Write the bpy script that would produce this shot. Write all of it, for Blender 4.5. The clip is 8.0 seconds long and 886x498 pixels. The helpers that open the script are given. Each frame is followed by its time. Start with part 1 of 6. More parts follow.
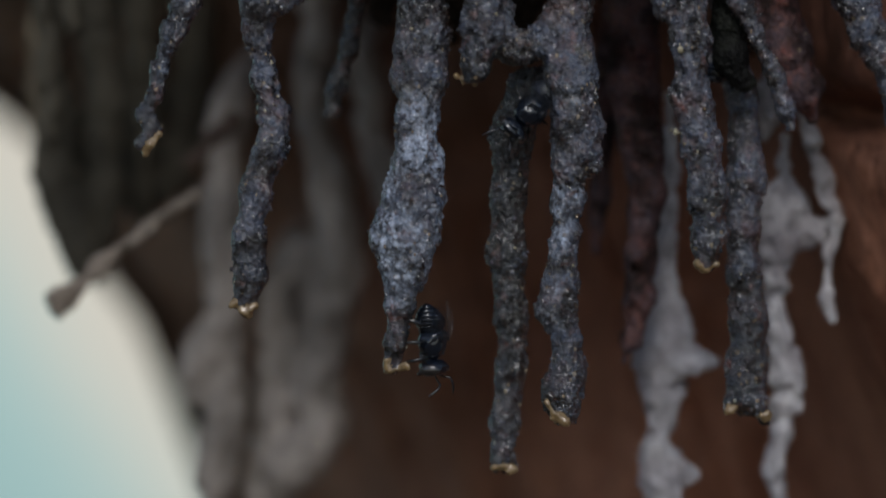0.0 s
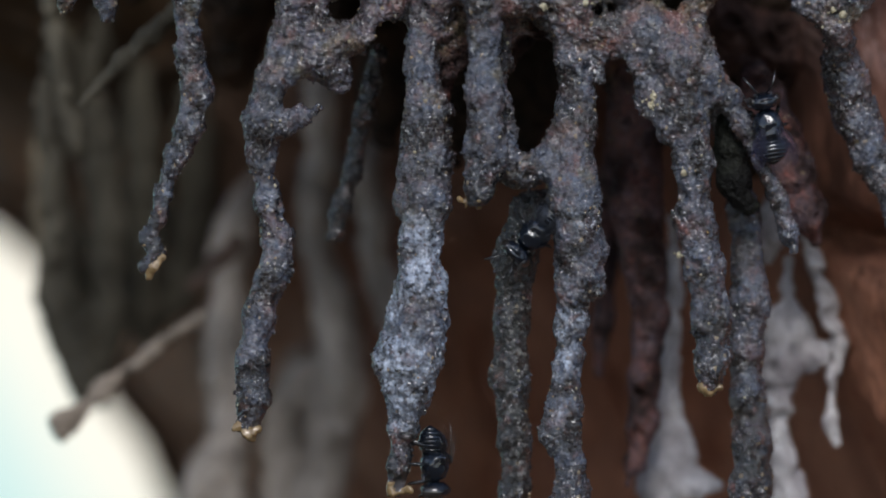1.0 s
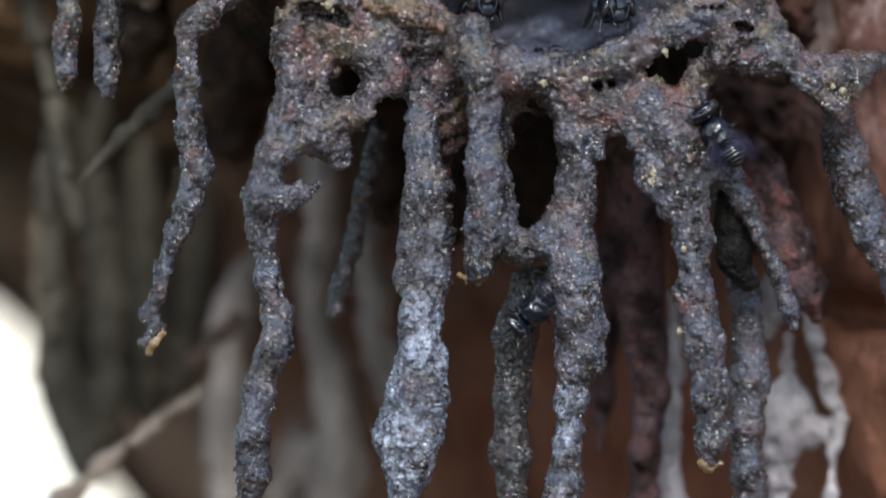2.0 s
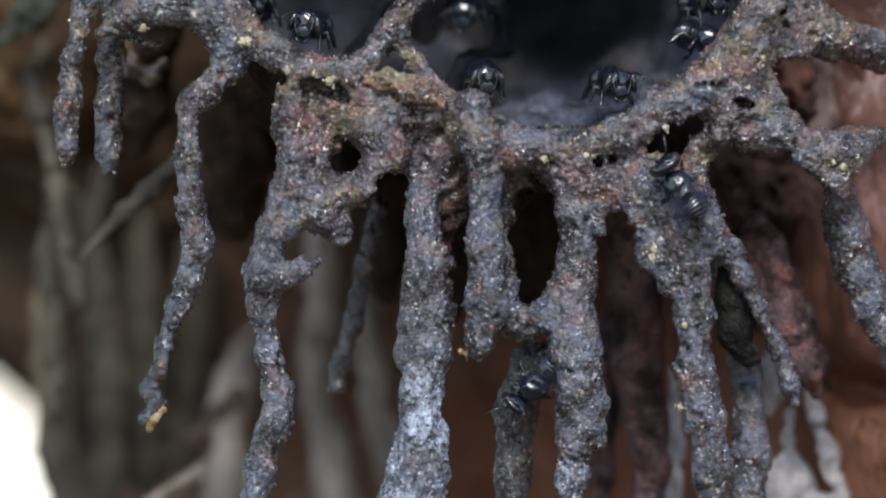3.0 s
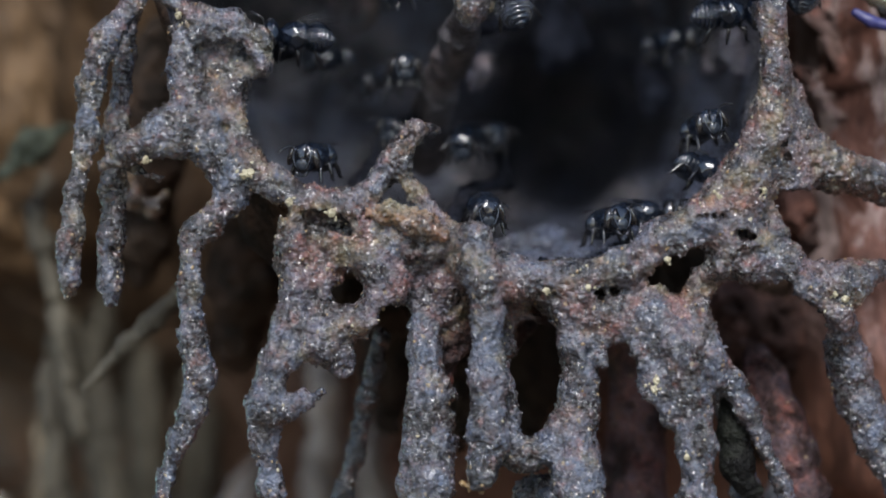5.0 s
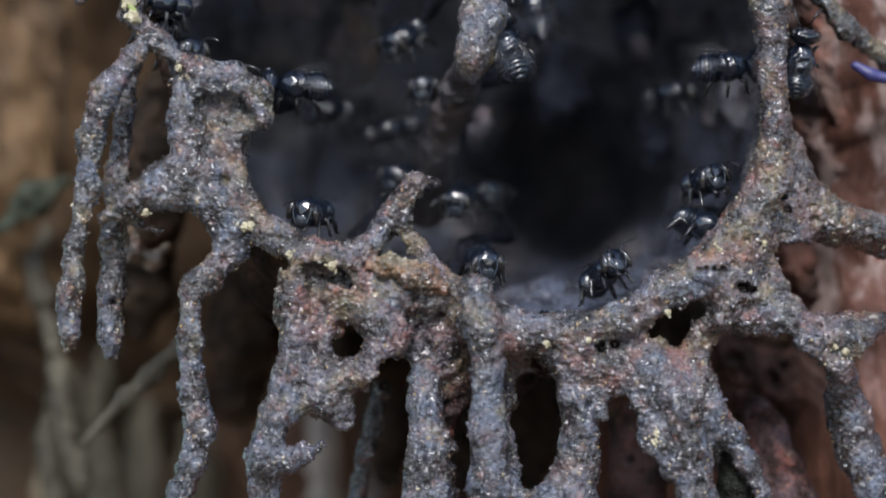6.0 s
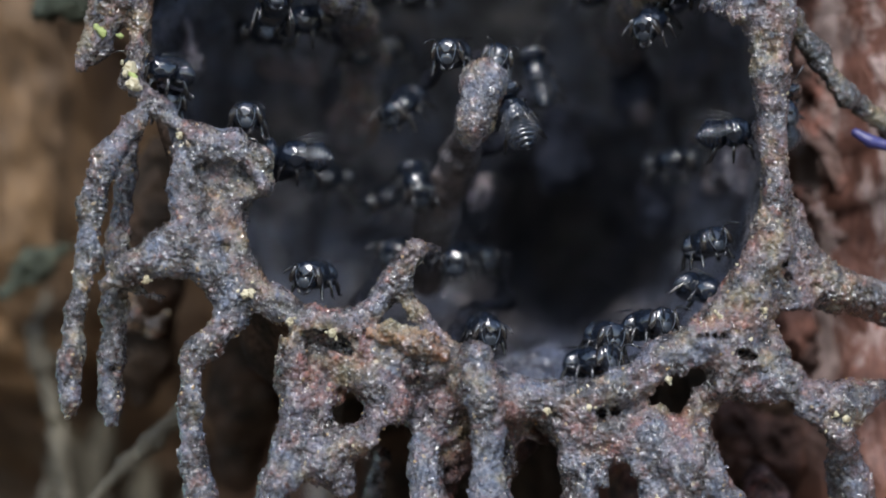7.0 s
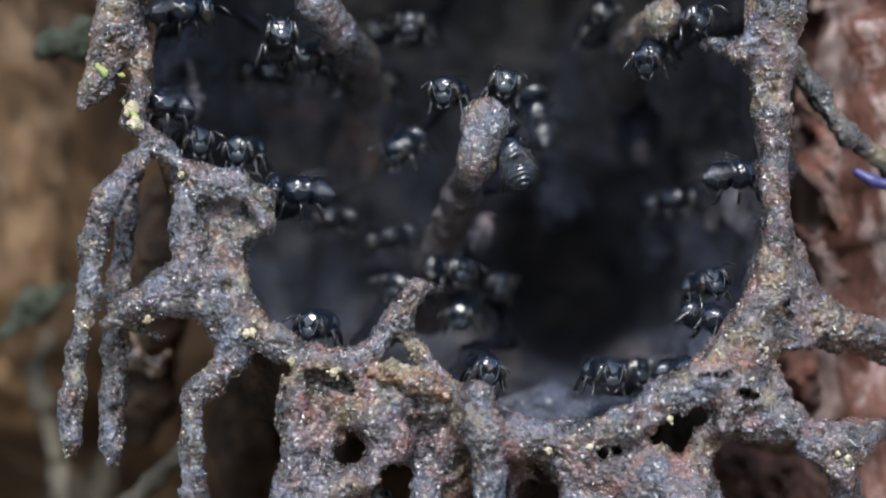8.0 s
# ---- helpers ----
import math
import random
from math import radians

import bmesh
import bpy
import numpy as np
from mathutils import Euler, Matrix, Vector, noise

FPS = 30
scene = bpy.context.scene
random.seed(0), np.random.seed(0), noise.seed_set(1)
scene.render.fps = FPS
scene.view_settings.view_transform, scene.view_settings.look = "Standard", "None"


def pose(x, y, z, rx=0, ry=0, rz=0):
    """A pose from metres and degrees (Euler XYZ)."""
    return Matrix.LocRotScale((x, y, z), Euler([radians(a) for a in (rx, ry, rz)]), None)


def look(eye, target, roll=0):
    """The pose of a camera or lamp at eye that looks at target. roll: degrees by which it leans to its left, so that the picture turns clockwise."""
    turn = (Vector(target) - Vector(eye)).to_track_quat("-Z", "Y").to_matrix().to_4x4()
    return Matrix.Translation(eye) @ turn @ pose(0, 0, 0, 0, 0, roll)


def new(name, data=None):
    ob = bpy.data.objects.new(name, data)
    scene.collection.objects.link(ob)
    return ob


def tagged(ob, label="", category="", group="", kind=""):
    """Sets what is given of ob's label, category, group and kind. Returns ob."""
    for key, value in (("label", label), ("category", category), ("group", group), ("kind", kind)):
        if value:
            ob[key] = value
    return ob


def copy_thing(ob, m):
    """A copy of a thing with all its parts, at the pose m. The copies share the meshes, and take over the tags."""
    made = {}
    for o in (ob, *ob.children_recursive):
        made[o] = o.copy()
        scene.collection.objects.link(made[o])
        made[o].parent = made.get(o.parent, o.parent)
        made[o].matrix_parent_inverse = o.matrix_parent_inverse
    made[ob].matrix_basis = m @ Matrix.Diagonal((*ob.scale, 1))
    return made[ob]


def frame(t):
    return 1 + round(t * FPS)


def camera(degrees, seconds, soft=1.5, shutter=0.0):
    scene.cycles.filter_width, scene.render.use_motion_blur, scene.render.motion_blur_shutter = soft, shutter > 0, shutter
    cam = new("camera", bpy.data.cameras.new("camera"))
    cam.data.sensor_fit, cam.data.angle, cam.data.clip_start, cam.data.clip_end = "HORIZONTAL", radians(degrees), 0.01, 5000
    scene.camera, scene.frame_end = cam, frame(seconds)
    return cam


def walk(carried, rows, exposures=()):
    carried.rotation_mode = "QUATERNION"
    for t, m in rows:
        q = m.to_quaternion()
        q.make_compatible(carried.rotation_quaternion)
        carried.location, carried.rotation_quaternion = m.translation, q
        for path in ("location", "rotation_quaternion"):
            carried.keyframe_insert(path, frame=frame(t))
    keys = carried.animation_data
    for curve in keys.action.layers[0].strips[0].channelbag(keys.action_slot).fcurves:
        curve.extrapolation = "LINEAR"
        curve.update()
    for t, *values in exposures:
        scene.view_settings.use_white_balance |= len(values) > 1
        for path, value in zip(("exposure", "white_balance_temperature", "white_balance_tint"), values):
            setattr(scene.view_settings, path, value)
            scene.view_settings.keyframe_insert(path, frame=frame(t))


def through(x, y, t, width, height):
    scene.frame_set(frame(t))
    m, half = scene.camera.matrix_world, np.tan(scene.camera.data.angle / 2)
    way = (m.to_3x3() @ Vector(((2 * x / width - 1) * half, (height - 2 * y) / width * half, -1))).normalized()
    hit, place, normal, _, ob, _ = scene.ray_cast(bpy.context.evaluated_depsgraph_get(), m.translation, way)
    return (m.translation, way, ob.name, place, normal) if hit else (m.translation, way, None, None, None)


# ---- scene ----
# A stingless-bee nest entrance on a tree trunk, in macro: a resin rim with hanging strands, bees in the mouth.
# Lengths below are in millimetres from the nest's origin; MM turns them into metres.
MM = 0.001
NEST = Vector((0.0, 0.2414, 1.30))

cam = camera(13.0, 8.0, 1.8, 0.5)
cam.data.dof.use_dof = True
cam.data.dof.focus_distance = 0.2420
cam.data.dof.aperture_fstop = 19.0

# the tripod head tilts slowly upwards: seconds, yaw, pitch in degrees
TILTS = [
    (0.0, -0.075, -4.173), (0.2, -0.050, -3.848), (0.3, -0.034, -3.715), (0.5, -0.025, -3.543), (0.7, -0.025, -3.077), (0.8, -0.025, -2.669),
    (1.0, -0.025, -2.359), (1.2, -0.027, -2.122), (1.3, -0.028, -1.930), (1.5, -0.029, -1.648), (1.7, -0.027, -1.506),
    (2.8, -0.014, -0.312), (3.0, -0.012, -0.117), (3.3, -0.004, 0.270), (3.5, 0.0, 0.416), (3.8, 0.008, 0.732), (4.0, 0.012, 1.016),
    (4.2, 0.015, 1.224), (4.5, 0.017, 1.540), (4.7, 0.018, 1.644), (5.8, 0.020, 2.463), (6.0, 0.021, 2.604), (6.3, 0.025, 2.912), (6.5, 0.027, 3.119),
    (6.8, 0.029, 3.435), (7.0, 0.029, 3.592), (7.2, 0.029, 3.759), (7.5, 0.029, 3.825), (7.7, 0.036, 3.917), (8.0, 0.050, 4.173),
]
# the film's automatic exposure opens as the bright clearing leaves the picture
STOPS = [(0.0, -0.48), (0.5, -0.17), (1.0, 0.25), (1.5, 0.6), (3.0, 1.0), (3.5, 1.05), (4.5, 1.05), (6.0, 1.2), (7.0, 1.35), (8.0, 1.52)]
walk(cam, [(t, pose(0, 0, 1.30, 90 + pitch, 0, yaw)) for t, yaw, pitch in TILTS], STOPS)

# ---- light: an open, overcast forest clearing in front of the trunk ----
world = bpy.data.worlds.new("sky")
scene.world = world
world.use_nodes = True
wt = world.node_tree
sky = wt.nodes.new("ShaderNodeTexSky")
sky.sky_type = "NISHITA"
sky.sun_disc = False
sky.sun_elevation = radians(42)
sky.sun_rotation = radians(186)
wt.links.new(sky.outputs[0], wt.nodes["Background"].inputs[0])
wt.nodes["Background"].inputs[1].default_value = 0.115

sun = new("sun", bpy.data.lights.new("sun", "SUN"))
sun.data.energy = 1.6
sun.data.angle = radians(19)
sun.data.color = (1.0, 0.985, 0.97)
sun.matrix_world = look((-0.1, -2.45, 3.65), (0, 0.2, 1.3))


# ---- materials ----
def nodes_of(name, rough=0.6, spec=0.5):
    mat = bpy.data.materials.new(name)
    mat.use_nodes = True
    tree = mat.node_tree
    bsdf = tree.nodes["Principled BSDF"]
    bsdf.inputs["Roughness"].default_value = rough
    bsdf.inputs["Specular IOR Level"].default_value = spec
    geo = tree.nodes.new("ShaderNodeNewGeometry")
    return mat, tree, bsdf, geo.outputs["Position"]


def add(tree, kind, settings=(), **inputs):
    node = tree.nodes.new("ShaderNode" + kind)
    for key, value in settings:
        if key == "operation":
            node.operation = value
        elif key == "blend_type":
            node.blend_type = value
        elif key == "data_type":
            node.data_type = value
        elif key == "feature":
            node.feature = value
    for key, value in inputs.items():
        socket = node.inputs[key.replace("_", " ")]
        if isinstance(value, bpy.types.NodeSocket):
            tree.links.new(value, socket)
        else:
            socket.default_value = value
    return node


def noise_of(tree, place, scale, detail=4.0, rough=0.6):
    return add(tree, "TexNoise", Vector=place, Scale=scale, Detail=detail, Roughness=rough).outputs["Fac"]


def ramp(tree, value, *stops):
    node = tree.nodes.new("ShaderNodeValToRGB")
    tree.links.new(value, node.inputs[0])
    while len(node.color_ramp.elements) < len(stops):
        node.color_ramp.elements.new(0.5)
    for el, (at, col) in zip(node.color_ramp.elements, stops):
        el.position = at
        el.color = (*col, 1) if isinstance(col, tuple) else (col, col, col, 1)
    return node.outputs[0]


def mixed(tree, fac, a, b, blend="MIX"):
    node = tree.nodes.new("ShaderNodeMix")
    node.data_type = "RGBA"
    node.blend_type = blend
    for socket, value in ((node.inputs[0], fac), (node.inputs[6], a), (node.inputs[7], b)):
        if isinstance(value, bpy.types.NodeSocket):
            tree.links.new(value, socket)
        elif isinstance(value, tuple):
            socket.default_value = (*value, 1)
        else:
            socket.default_value = value
    return node.outputs[2]


def facets(tree, bsdf, place, scale, tilt):
    """Tiny crystal faces: each cell leans its own way and catches the light on its own."""
    cell = add(tree, "TexVoronoi", Vector=place, Scale=scale)
    lean = add(tree, "VectorMath", [("operation", "SUBTRACT")])
    tree.links.new(cell.outputs["Color"], lean.inputs[0])
    lean.inputs[1].default_value = (0.5, 0.5, 0.5)
    scaled = add(tree, "VectorMath", [("operation", "SCALE")], Scale=tilt)
    tree.links.new(lean.outputs[0], scaled.inputs[0])
    total = add(tree, "VectorMath", [("operation", "ADD")])
    tree.links.new(bsdf.inputs["Normal"].links[0].from_socket, total.inputs[0])
    tree.links.new(scaled.outputs[0], total.inputs[1])
    unit = add(tree, "VectorMath", [("operation", "NORMALIZE")])
    tree.links.new(total.outputs[0], unit.inputs[0])
    tree.links.new(unit.outputs[0], bsdf.inputs["Coat Normal"])


def relief(tree, bsdf, *layers):
    last = None
    for height, strength, distance in layers:
        bump = add(tree, "Bump", Height=height, Strength=strength, Distance=distance)
        if last is not None:
            tree.links.new(last, bump.inputs["Normal"])
        last = bump.outputs[0]
    tree.links.new(last, bsdf.inputs["Normal"])


def resin(name, cool, warm, dark, warmth=0.5, dust=0.0, rough=(0.08, 0.6), speck=1.0, shine=0.85):
    """Crumbly, half-shiny nest resin: fused grains of about 0.4 mm, cool and reddish patches, yellow crumbs."""
    mat, tree, bsdf, place = nodes_of(name, 0.5, shine * 0.35)
    grain = add(tree, "TexVoronoi", Vector=place, Scale=4600.0)
    fine = noise_of(tree, place, 9000.0, 3)
    patch = noise_of(tree, place, 150.0, 5, 0.65)
    stain = noise_of(tree, place, 420.0, 4)
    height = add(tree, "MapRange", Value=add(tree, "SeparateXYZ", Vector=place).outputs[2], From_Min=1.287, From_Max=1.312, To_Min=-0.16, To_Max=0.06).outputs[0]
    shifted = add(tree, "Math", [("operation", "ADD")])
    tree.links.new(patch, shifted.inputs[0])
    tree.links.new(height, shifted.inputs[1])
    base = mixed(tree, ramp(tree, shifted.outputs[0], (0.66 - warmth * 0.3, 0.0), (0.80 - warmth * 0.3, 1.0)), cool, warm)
    if speck:
        olive = ramp(tree, add(tree, "Math", [("operation", "ADD")]).outputs[0], (0.52, 0.0), (0.67, 0.85))
        total = olive.node.inputs[0].links[0].from_node
        tree.links.new(noise_of(tree, add(tree, "Mapping", Vector=place, Location=(3, 1, 2)).outputs[0], 330.0, 4), total.inputs[0])
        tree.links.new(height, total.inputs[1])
        base = mixed(tree, olive, base, (0.135, 0.112, 0.060))
    base = mixed(tree, ramp(tree, stain, (0.41, 1.0), (0.55, 0.0)), base, dark)
    tone = ramp(tree, grain.outputs["Color"], (0.12, 0.72), (0.5, 0.96), (0.88, 1.28))
    base = mixed(tree, ramp(tree, noise_of(tree, place, 900.0, 3), (0.58, 0.0), (0.74, 0.5 if speck else 0.0)), base, (0.19, 0.09, 0.07))
    base = mixed(tree, 1.0, base, tone, "MULTIPLY")
    rare = add(tree, "SeparateColor", Color=grain.outputs["Color"])
    if speck:
        hue = ramp(tree, rare.outputs[0], (0.0, (0.70, 0.92, 1.40)), (0.35, (0.92, 0.98, 1.10)), (0.62, (1.12, 0.96, 0.92)), (0.85, (1.35, 0.92, 0.78)), (1.0, (1.45, 1.25, 0.62)))
        base = mixed(tree, 0.25, base, hue, "MULTIPLY")
        drift = ramp(tree, noise_of(tree, add(tree, "Mapping", Vector=place, Location=(7, 4, 1)).outputs[0], 560.0, 5, 0.7), (0.34, (0.80, 0.97, 1.20)), (0.47, (0.96, 1.0, 1.06)), (0.55, (1.08, 0.96, 0.94)), (0.66, (1.45, 0.86, 0.76)))
        base = mixed(tree, 0.8, base, drift, "MULTIPLY")
    crumb = ramp(tree, rare.outputs[1], (0.994, 0.0), (0.997, 1.0))
    base = mixed(tree, crumb, base, (0.28, 0.22, 0.14)) if speck else base
    if dust:
        pale = ramp(tree, noise_of(tree, place, 260.0, 6, 0.7), (0.60 - dust * 0.2, 0.0), (0.72 - dust * 0.2, 1.0))
        pale = mixed(tree, 1.0, pale, ramp(tree, noise_of(tree, place, 2400.0, 3), (0.40, 0.15), (0.54, 1.0)), "MULTIPLY")
        low = add(tree, "MapRange", Value=add(tree, "SeparateXYZ", Vector=place).outputs[2], From_Min=1.2935, From_Max=1.2895).outputs[0]
        foot = add(tree, "MapRange", Value=add(tree, "SeparateXYZ", Vector=place).outputs[2], From_Min=1.2765, From_Max=1.2815).outputs[0]
        band = add(tree, "Math", [("operation", "MULTIPLY")])
        tree.links.new(low, band.inputs[0])
        tree.links.new(foot, band.inputs[1])
        both = add(tree, "Math", [("operation", "MULTIPLY")])
        tree.links.new(pale, both.inputs[0])
        tree.links.new(band.outputs[0], both.inputs[1])
        base = mixed(tree, both.outputs[0], base, mixed(tree, 1.0, (0.38, 0.44, 0.55), tone, "MULTIPLY"))
    tree.links.new(base, bsdf.inputs["Base Color"])
    gloss = add(tree, "MapRange", Value=rare.outputs[2], To_Min=rough[0], To_Max=rough[1])
    tree.links.new(gloss.outputs[0], bsdf.inputs["Roughness"])
    relief(tree, bsdf, (grain.outputs["Distance"], 0.5, -0.00016), (fine, 0.8, 0.0001))
    facets(tree, bsdf, place, 5000.0, 1.25)
    bsdf.inputs["Coat Weight"].default_value = 1.0 if shine > 0.5 else 0.0
    bsdf.inputs["Coat IOR"].default_value = 1.8
    bsdf.inputs["Coat Roughness"].default_value = 0.035
    return mat


def fibrous(name, light, deep, rough=0.75, scale=300.0, stretch=0.25, bump=0.0006):
    """Bark and weathered root: long upright fibres over broad stains."""
    mat, tree, bsdf, place = nodes_of(name, rough, 0.3)
    long = add(tree, "Mapping", Vector=place, Scale=(1, 1, stretch)).outputs[0]
    fibre = noise_of(tree, long, scale, 6, 0.65)
    stain = noise_of(tree, place, scale * 0.22, 5, 0.6)
    fine = noise_of(tree, long, scale * 6, 4)
    base = mixed(tree, ramp(tree, stain, (0.35, 0.0), (0.65, 1.0)), deep, light)
    base = mixed(tree, ramp(tree, fibre, (0.35, 0.85), (0.6, 0.0)), base, deep)
    base = mixed(tree, 0.5, base, ramp(tree, fine, (0.3, 0.4), (0.7, 1.5)), "MULTIPLY")
    tree.links.new(base, bsdf.inputs["Base Color"])
    relief(tree, bsdf, (fibre, 0.6, bump), (fine, 0.4, bump * 0.3))
    return mat


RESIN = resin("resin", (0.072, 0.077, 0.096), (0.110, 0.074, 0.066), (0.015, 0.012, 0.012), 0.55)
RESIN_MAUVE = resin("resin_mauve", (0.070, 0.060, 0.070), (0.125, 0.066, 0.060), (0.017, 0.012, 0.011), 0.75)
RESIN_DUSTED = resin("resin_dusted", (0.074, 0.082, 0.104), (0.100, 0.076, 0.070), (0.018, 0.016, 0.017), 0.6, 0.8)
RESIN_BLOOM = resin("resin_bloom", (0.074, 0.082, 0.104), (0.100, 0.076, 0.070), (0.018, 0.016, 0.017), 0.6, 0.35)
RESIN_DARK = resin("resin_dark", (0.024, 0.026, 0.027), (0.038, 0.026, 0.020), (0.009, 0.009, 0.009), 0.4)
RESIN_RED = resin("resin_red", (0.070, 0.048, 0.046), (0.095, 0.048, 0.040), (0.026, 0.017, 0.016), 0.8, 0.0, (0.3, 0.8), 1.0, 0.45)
GAP_BLACK = resin("gap_black", (0.020, 0.022, 0.018), (0.028, 0.022, 0.018), (0.008, 0.008, 0.008), 0.3, 0.0, (0.4, 0.8), 0, 0.4)
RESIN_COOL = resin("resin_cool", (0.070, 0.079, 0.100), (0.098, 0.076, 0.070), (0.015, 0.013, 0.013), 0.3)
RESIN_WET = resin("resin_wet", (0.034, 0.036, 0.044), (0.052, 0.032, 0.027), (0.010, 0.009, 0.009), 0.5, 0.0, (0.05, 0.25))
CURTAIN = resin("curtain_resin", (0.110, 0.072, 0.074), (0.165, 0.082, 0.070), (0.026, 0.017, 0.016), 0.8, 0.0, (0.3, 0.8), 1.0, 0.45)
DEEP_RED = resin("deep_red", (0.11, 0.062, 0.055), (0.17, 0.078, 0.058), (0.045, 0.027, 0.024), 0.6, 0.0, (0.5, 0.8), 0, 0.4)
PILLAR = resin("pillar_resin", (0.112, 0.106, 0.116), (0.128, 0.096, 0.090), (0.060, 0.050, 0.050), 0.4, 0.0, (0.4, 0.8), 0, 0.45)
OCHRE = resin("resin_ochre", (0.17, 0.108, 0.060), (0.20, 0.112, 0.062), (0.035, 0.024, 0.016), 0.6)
DEEP = resin("gap_shade_resin", (0.050, 0.036, 0.027), (0.075, 0.046, 0.032), (0.026, 0.020, 0.016), 0.5, 0.0, (0.7, 0.9), 0, 0.15)
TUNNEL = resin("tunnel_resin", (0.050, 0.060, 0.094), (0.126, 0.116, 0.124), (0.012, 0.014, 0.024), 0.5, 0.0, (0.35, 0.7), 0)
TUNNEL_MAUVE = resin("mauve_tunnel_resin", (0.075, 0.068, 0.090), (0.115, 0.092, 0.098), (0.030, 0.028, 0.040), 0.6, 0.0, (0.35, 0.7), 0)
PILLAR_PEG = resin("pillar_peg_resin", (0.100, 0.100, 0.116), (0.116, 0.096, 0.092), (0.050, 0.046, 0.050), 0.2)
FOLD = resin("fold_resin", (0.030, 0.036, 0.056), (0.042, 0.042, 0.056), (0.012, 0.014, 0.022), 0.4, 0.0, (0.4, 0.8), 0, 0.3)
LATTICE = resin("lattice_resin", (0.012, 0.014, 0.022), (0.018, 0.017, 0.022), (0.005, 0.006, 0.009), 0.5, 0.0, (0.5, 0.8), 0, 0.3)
PALE = fibrous("pale_root", (0.93, 0.91, 0.92), (0.36, 0.33, 0.35), 0.7, 900, 0.7, 0.0018)
STUB_BROWN = fibrous("brown_stub", (0.17, 0.115, 0.09), (0.07, 0.05, 0.04), 0.8, 500, 0.4, 0.0003)
TAN = fibrous("dry_stick", (0.36, 0.30, 0.25), (0.17, 0.14, 0.11), 0.8, 500, 0.4, 0.0003)
GREY = fibrous("grey_root", (0.60, 0.53, 0.47), (0.19, 0.165, 0.145), 0.8, 500, 0.4, 0.0003)
OLIVE = fibrous("olive_root", (0.26, 0.215, 0.145), (0.10, 0.082, 0.056), 0.8, 500, 0.4, 0.0003)
GREEN = fibrous("mossy_root", (0.125, 0.112, 0.084), (0.045, 0.040, 0.030), 0.8, 500, 0.4, 0.0003)


def bark_material():
    """Red-brown bark, more orange where it is bare wood, with pale flaking patches; painted lighter low down to offset
    the nest's shade.
    """
    mat, tree, bsdf, place = nodes_of("bark", 0.7, 0.3)
    long = add(tree, "Mapping", Vector=place, Scale=(1, 1, 0.3)).outputs[0]
    fibre = noise_of(tree, long, 260, 6, 0.65)
    fine = noise_of(tree, long, 1500, 4)
    stain = noise_of(tree, place, 45, 5, 0.6)
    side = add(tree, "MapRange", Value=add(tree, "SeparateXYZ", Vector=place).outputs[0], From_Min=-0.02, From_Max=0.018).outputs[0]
    # below the nest a lighter base colour makes up for the shade
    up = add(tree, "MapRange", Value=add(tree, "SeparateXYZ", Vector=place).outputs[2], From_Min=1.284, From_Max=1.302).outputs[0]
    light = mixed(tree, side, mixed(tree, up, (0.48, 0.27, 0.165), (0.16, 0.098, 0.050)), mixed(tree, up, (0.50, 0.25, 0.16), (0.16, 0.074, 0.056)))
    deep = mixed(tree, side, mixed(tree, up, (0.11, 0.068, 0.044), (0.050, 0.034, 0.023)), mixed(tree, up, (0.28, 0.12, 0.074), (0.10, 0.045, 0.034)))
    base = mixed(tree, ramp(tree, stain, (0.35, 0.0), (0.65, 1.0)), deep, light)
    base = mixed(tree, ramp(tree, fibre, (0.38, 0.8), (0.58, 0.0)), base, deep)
    flake = ramp(tree, noise_of(tree, add(tree, "Mapping", Vector=place, Scale=(1, 1, 0.5)).outputs[0], 130, 6, 0.7), (0.46, 0.0), (0.55, 1.0))
    flaked = add(tree, "Math", [("operation", "MULTIPLY")])
    tree.links.new(flake, flaked.inputs[0])
    tree.links.new(add(tree, "MapRange", Value=add(tree, "SeparateXYZ", Vector=place).outputs[0], From_Min=0.014, From_Max=0.021).outputs[0], flaked.inputs[1])
    high = add(tree, "Math", [("operation", "MULTIPLY")])
    tree.links.new(flaked.outputs[0], high.inputs[0])
    tree.links.new(add(tree, "MapRange", Value=add(tree, "SeparateXYZ", Vector=place).outputs[2], From_Min=1.300, From_Max=1.312).outputs[0], high.inputs[1])
    base = mixed(tree, high.outputs[0], base, (0.38, 0.30, 0.29))
    base = mixed(tree, 0.6, base, ramp(tree, fine, (0.3, 0.4), (0.7, 1.6)), "MULTIPLY")
    tree.links.new(base, bsdf.inputs["Base Color"])
    relief(tree, bsdf, (fibre, 0.7, 0.0015), (fine, 0.5, 0.0004))
    return mat


def plain(name, colour, rough, coat=0.0, spread=0.3, scale=2500.0, metal=0.0, through=0.0, bumps=0.25, height=0.00004):
    mat, tree, bsdf, place = nodes_of(name, rough)
    spots = noise_of(tree, place, scale, 4)
    dark = tuple(c * (1 - spread) for c in colour)
    tree.links.new(mixed(tree, spots, dark, tuple(min(1, c * (1 + spread)) for c in colour)), bsdf.inputs["Base Color"])
    bsdf.inputs["Coat Weight"].default_value = coat
    bsdf.inputs["Coat Roughness"].default_value = 0.05
    bsdf.inputs["Metallic"].default_value = metal
    bsdf.inputs["Transmission Weight"].default_value = through
    relief(tree, bsdf, (spots, bumps, height))
    return mat


BARK = bark_material()


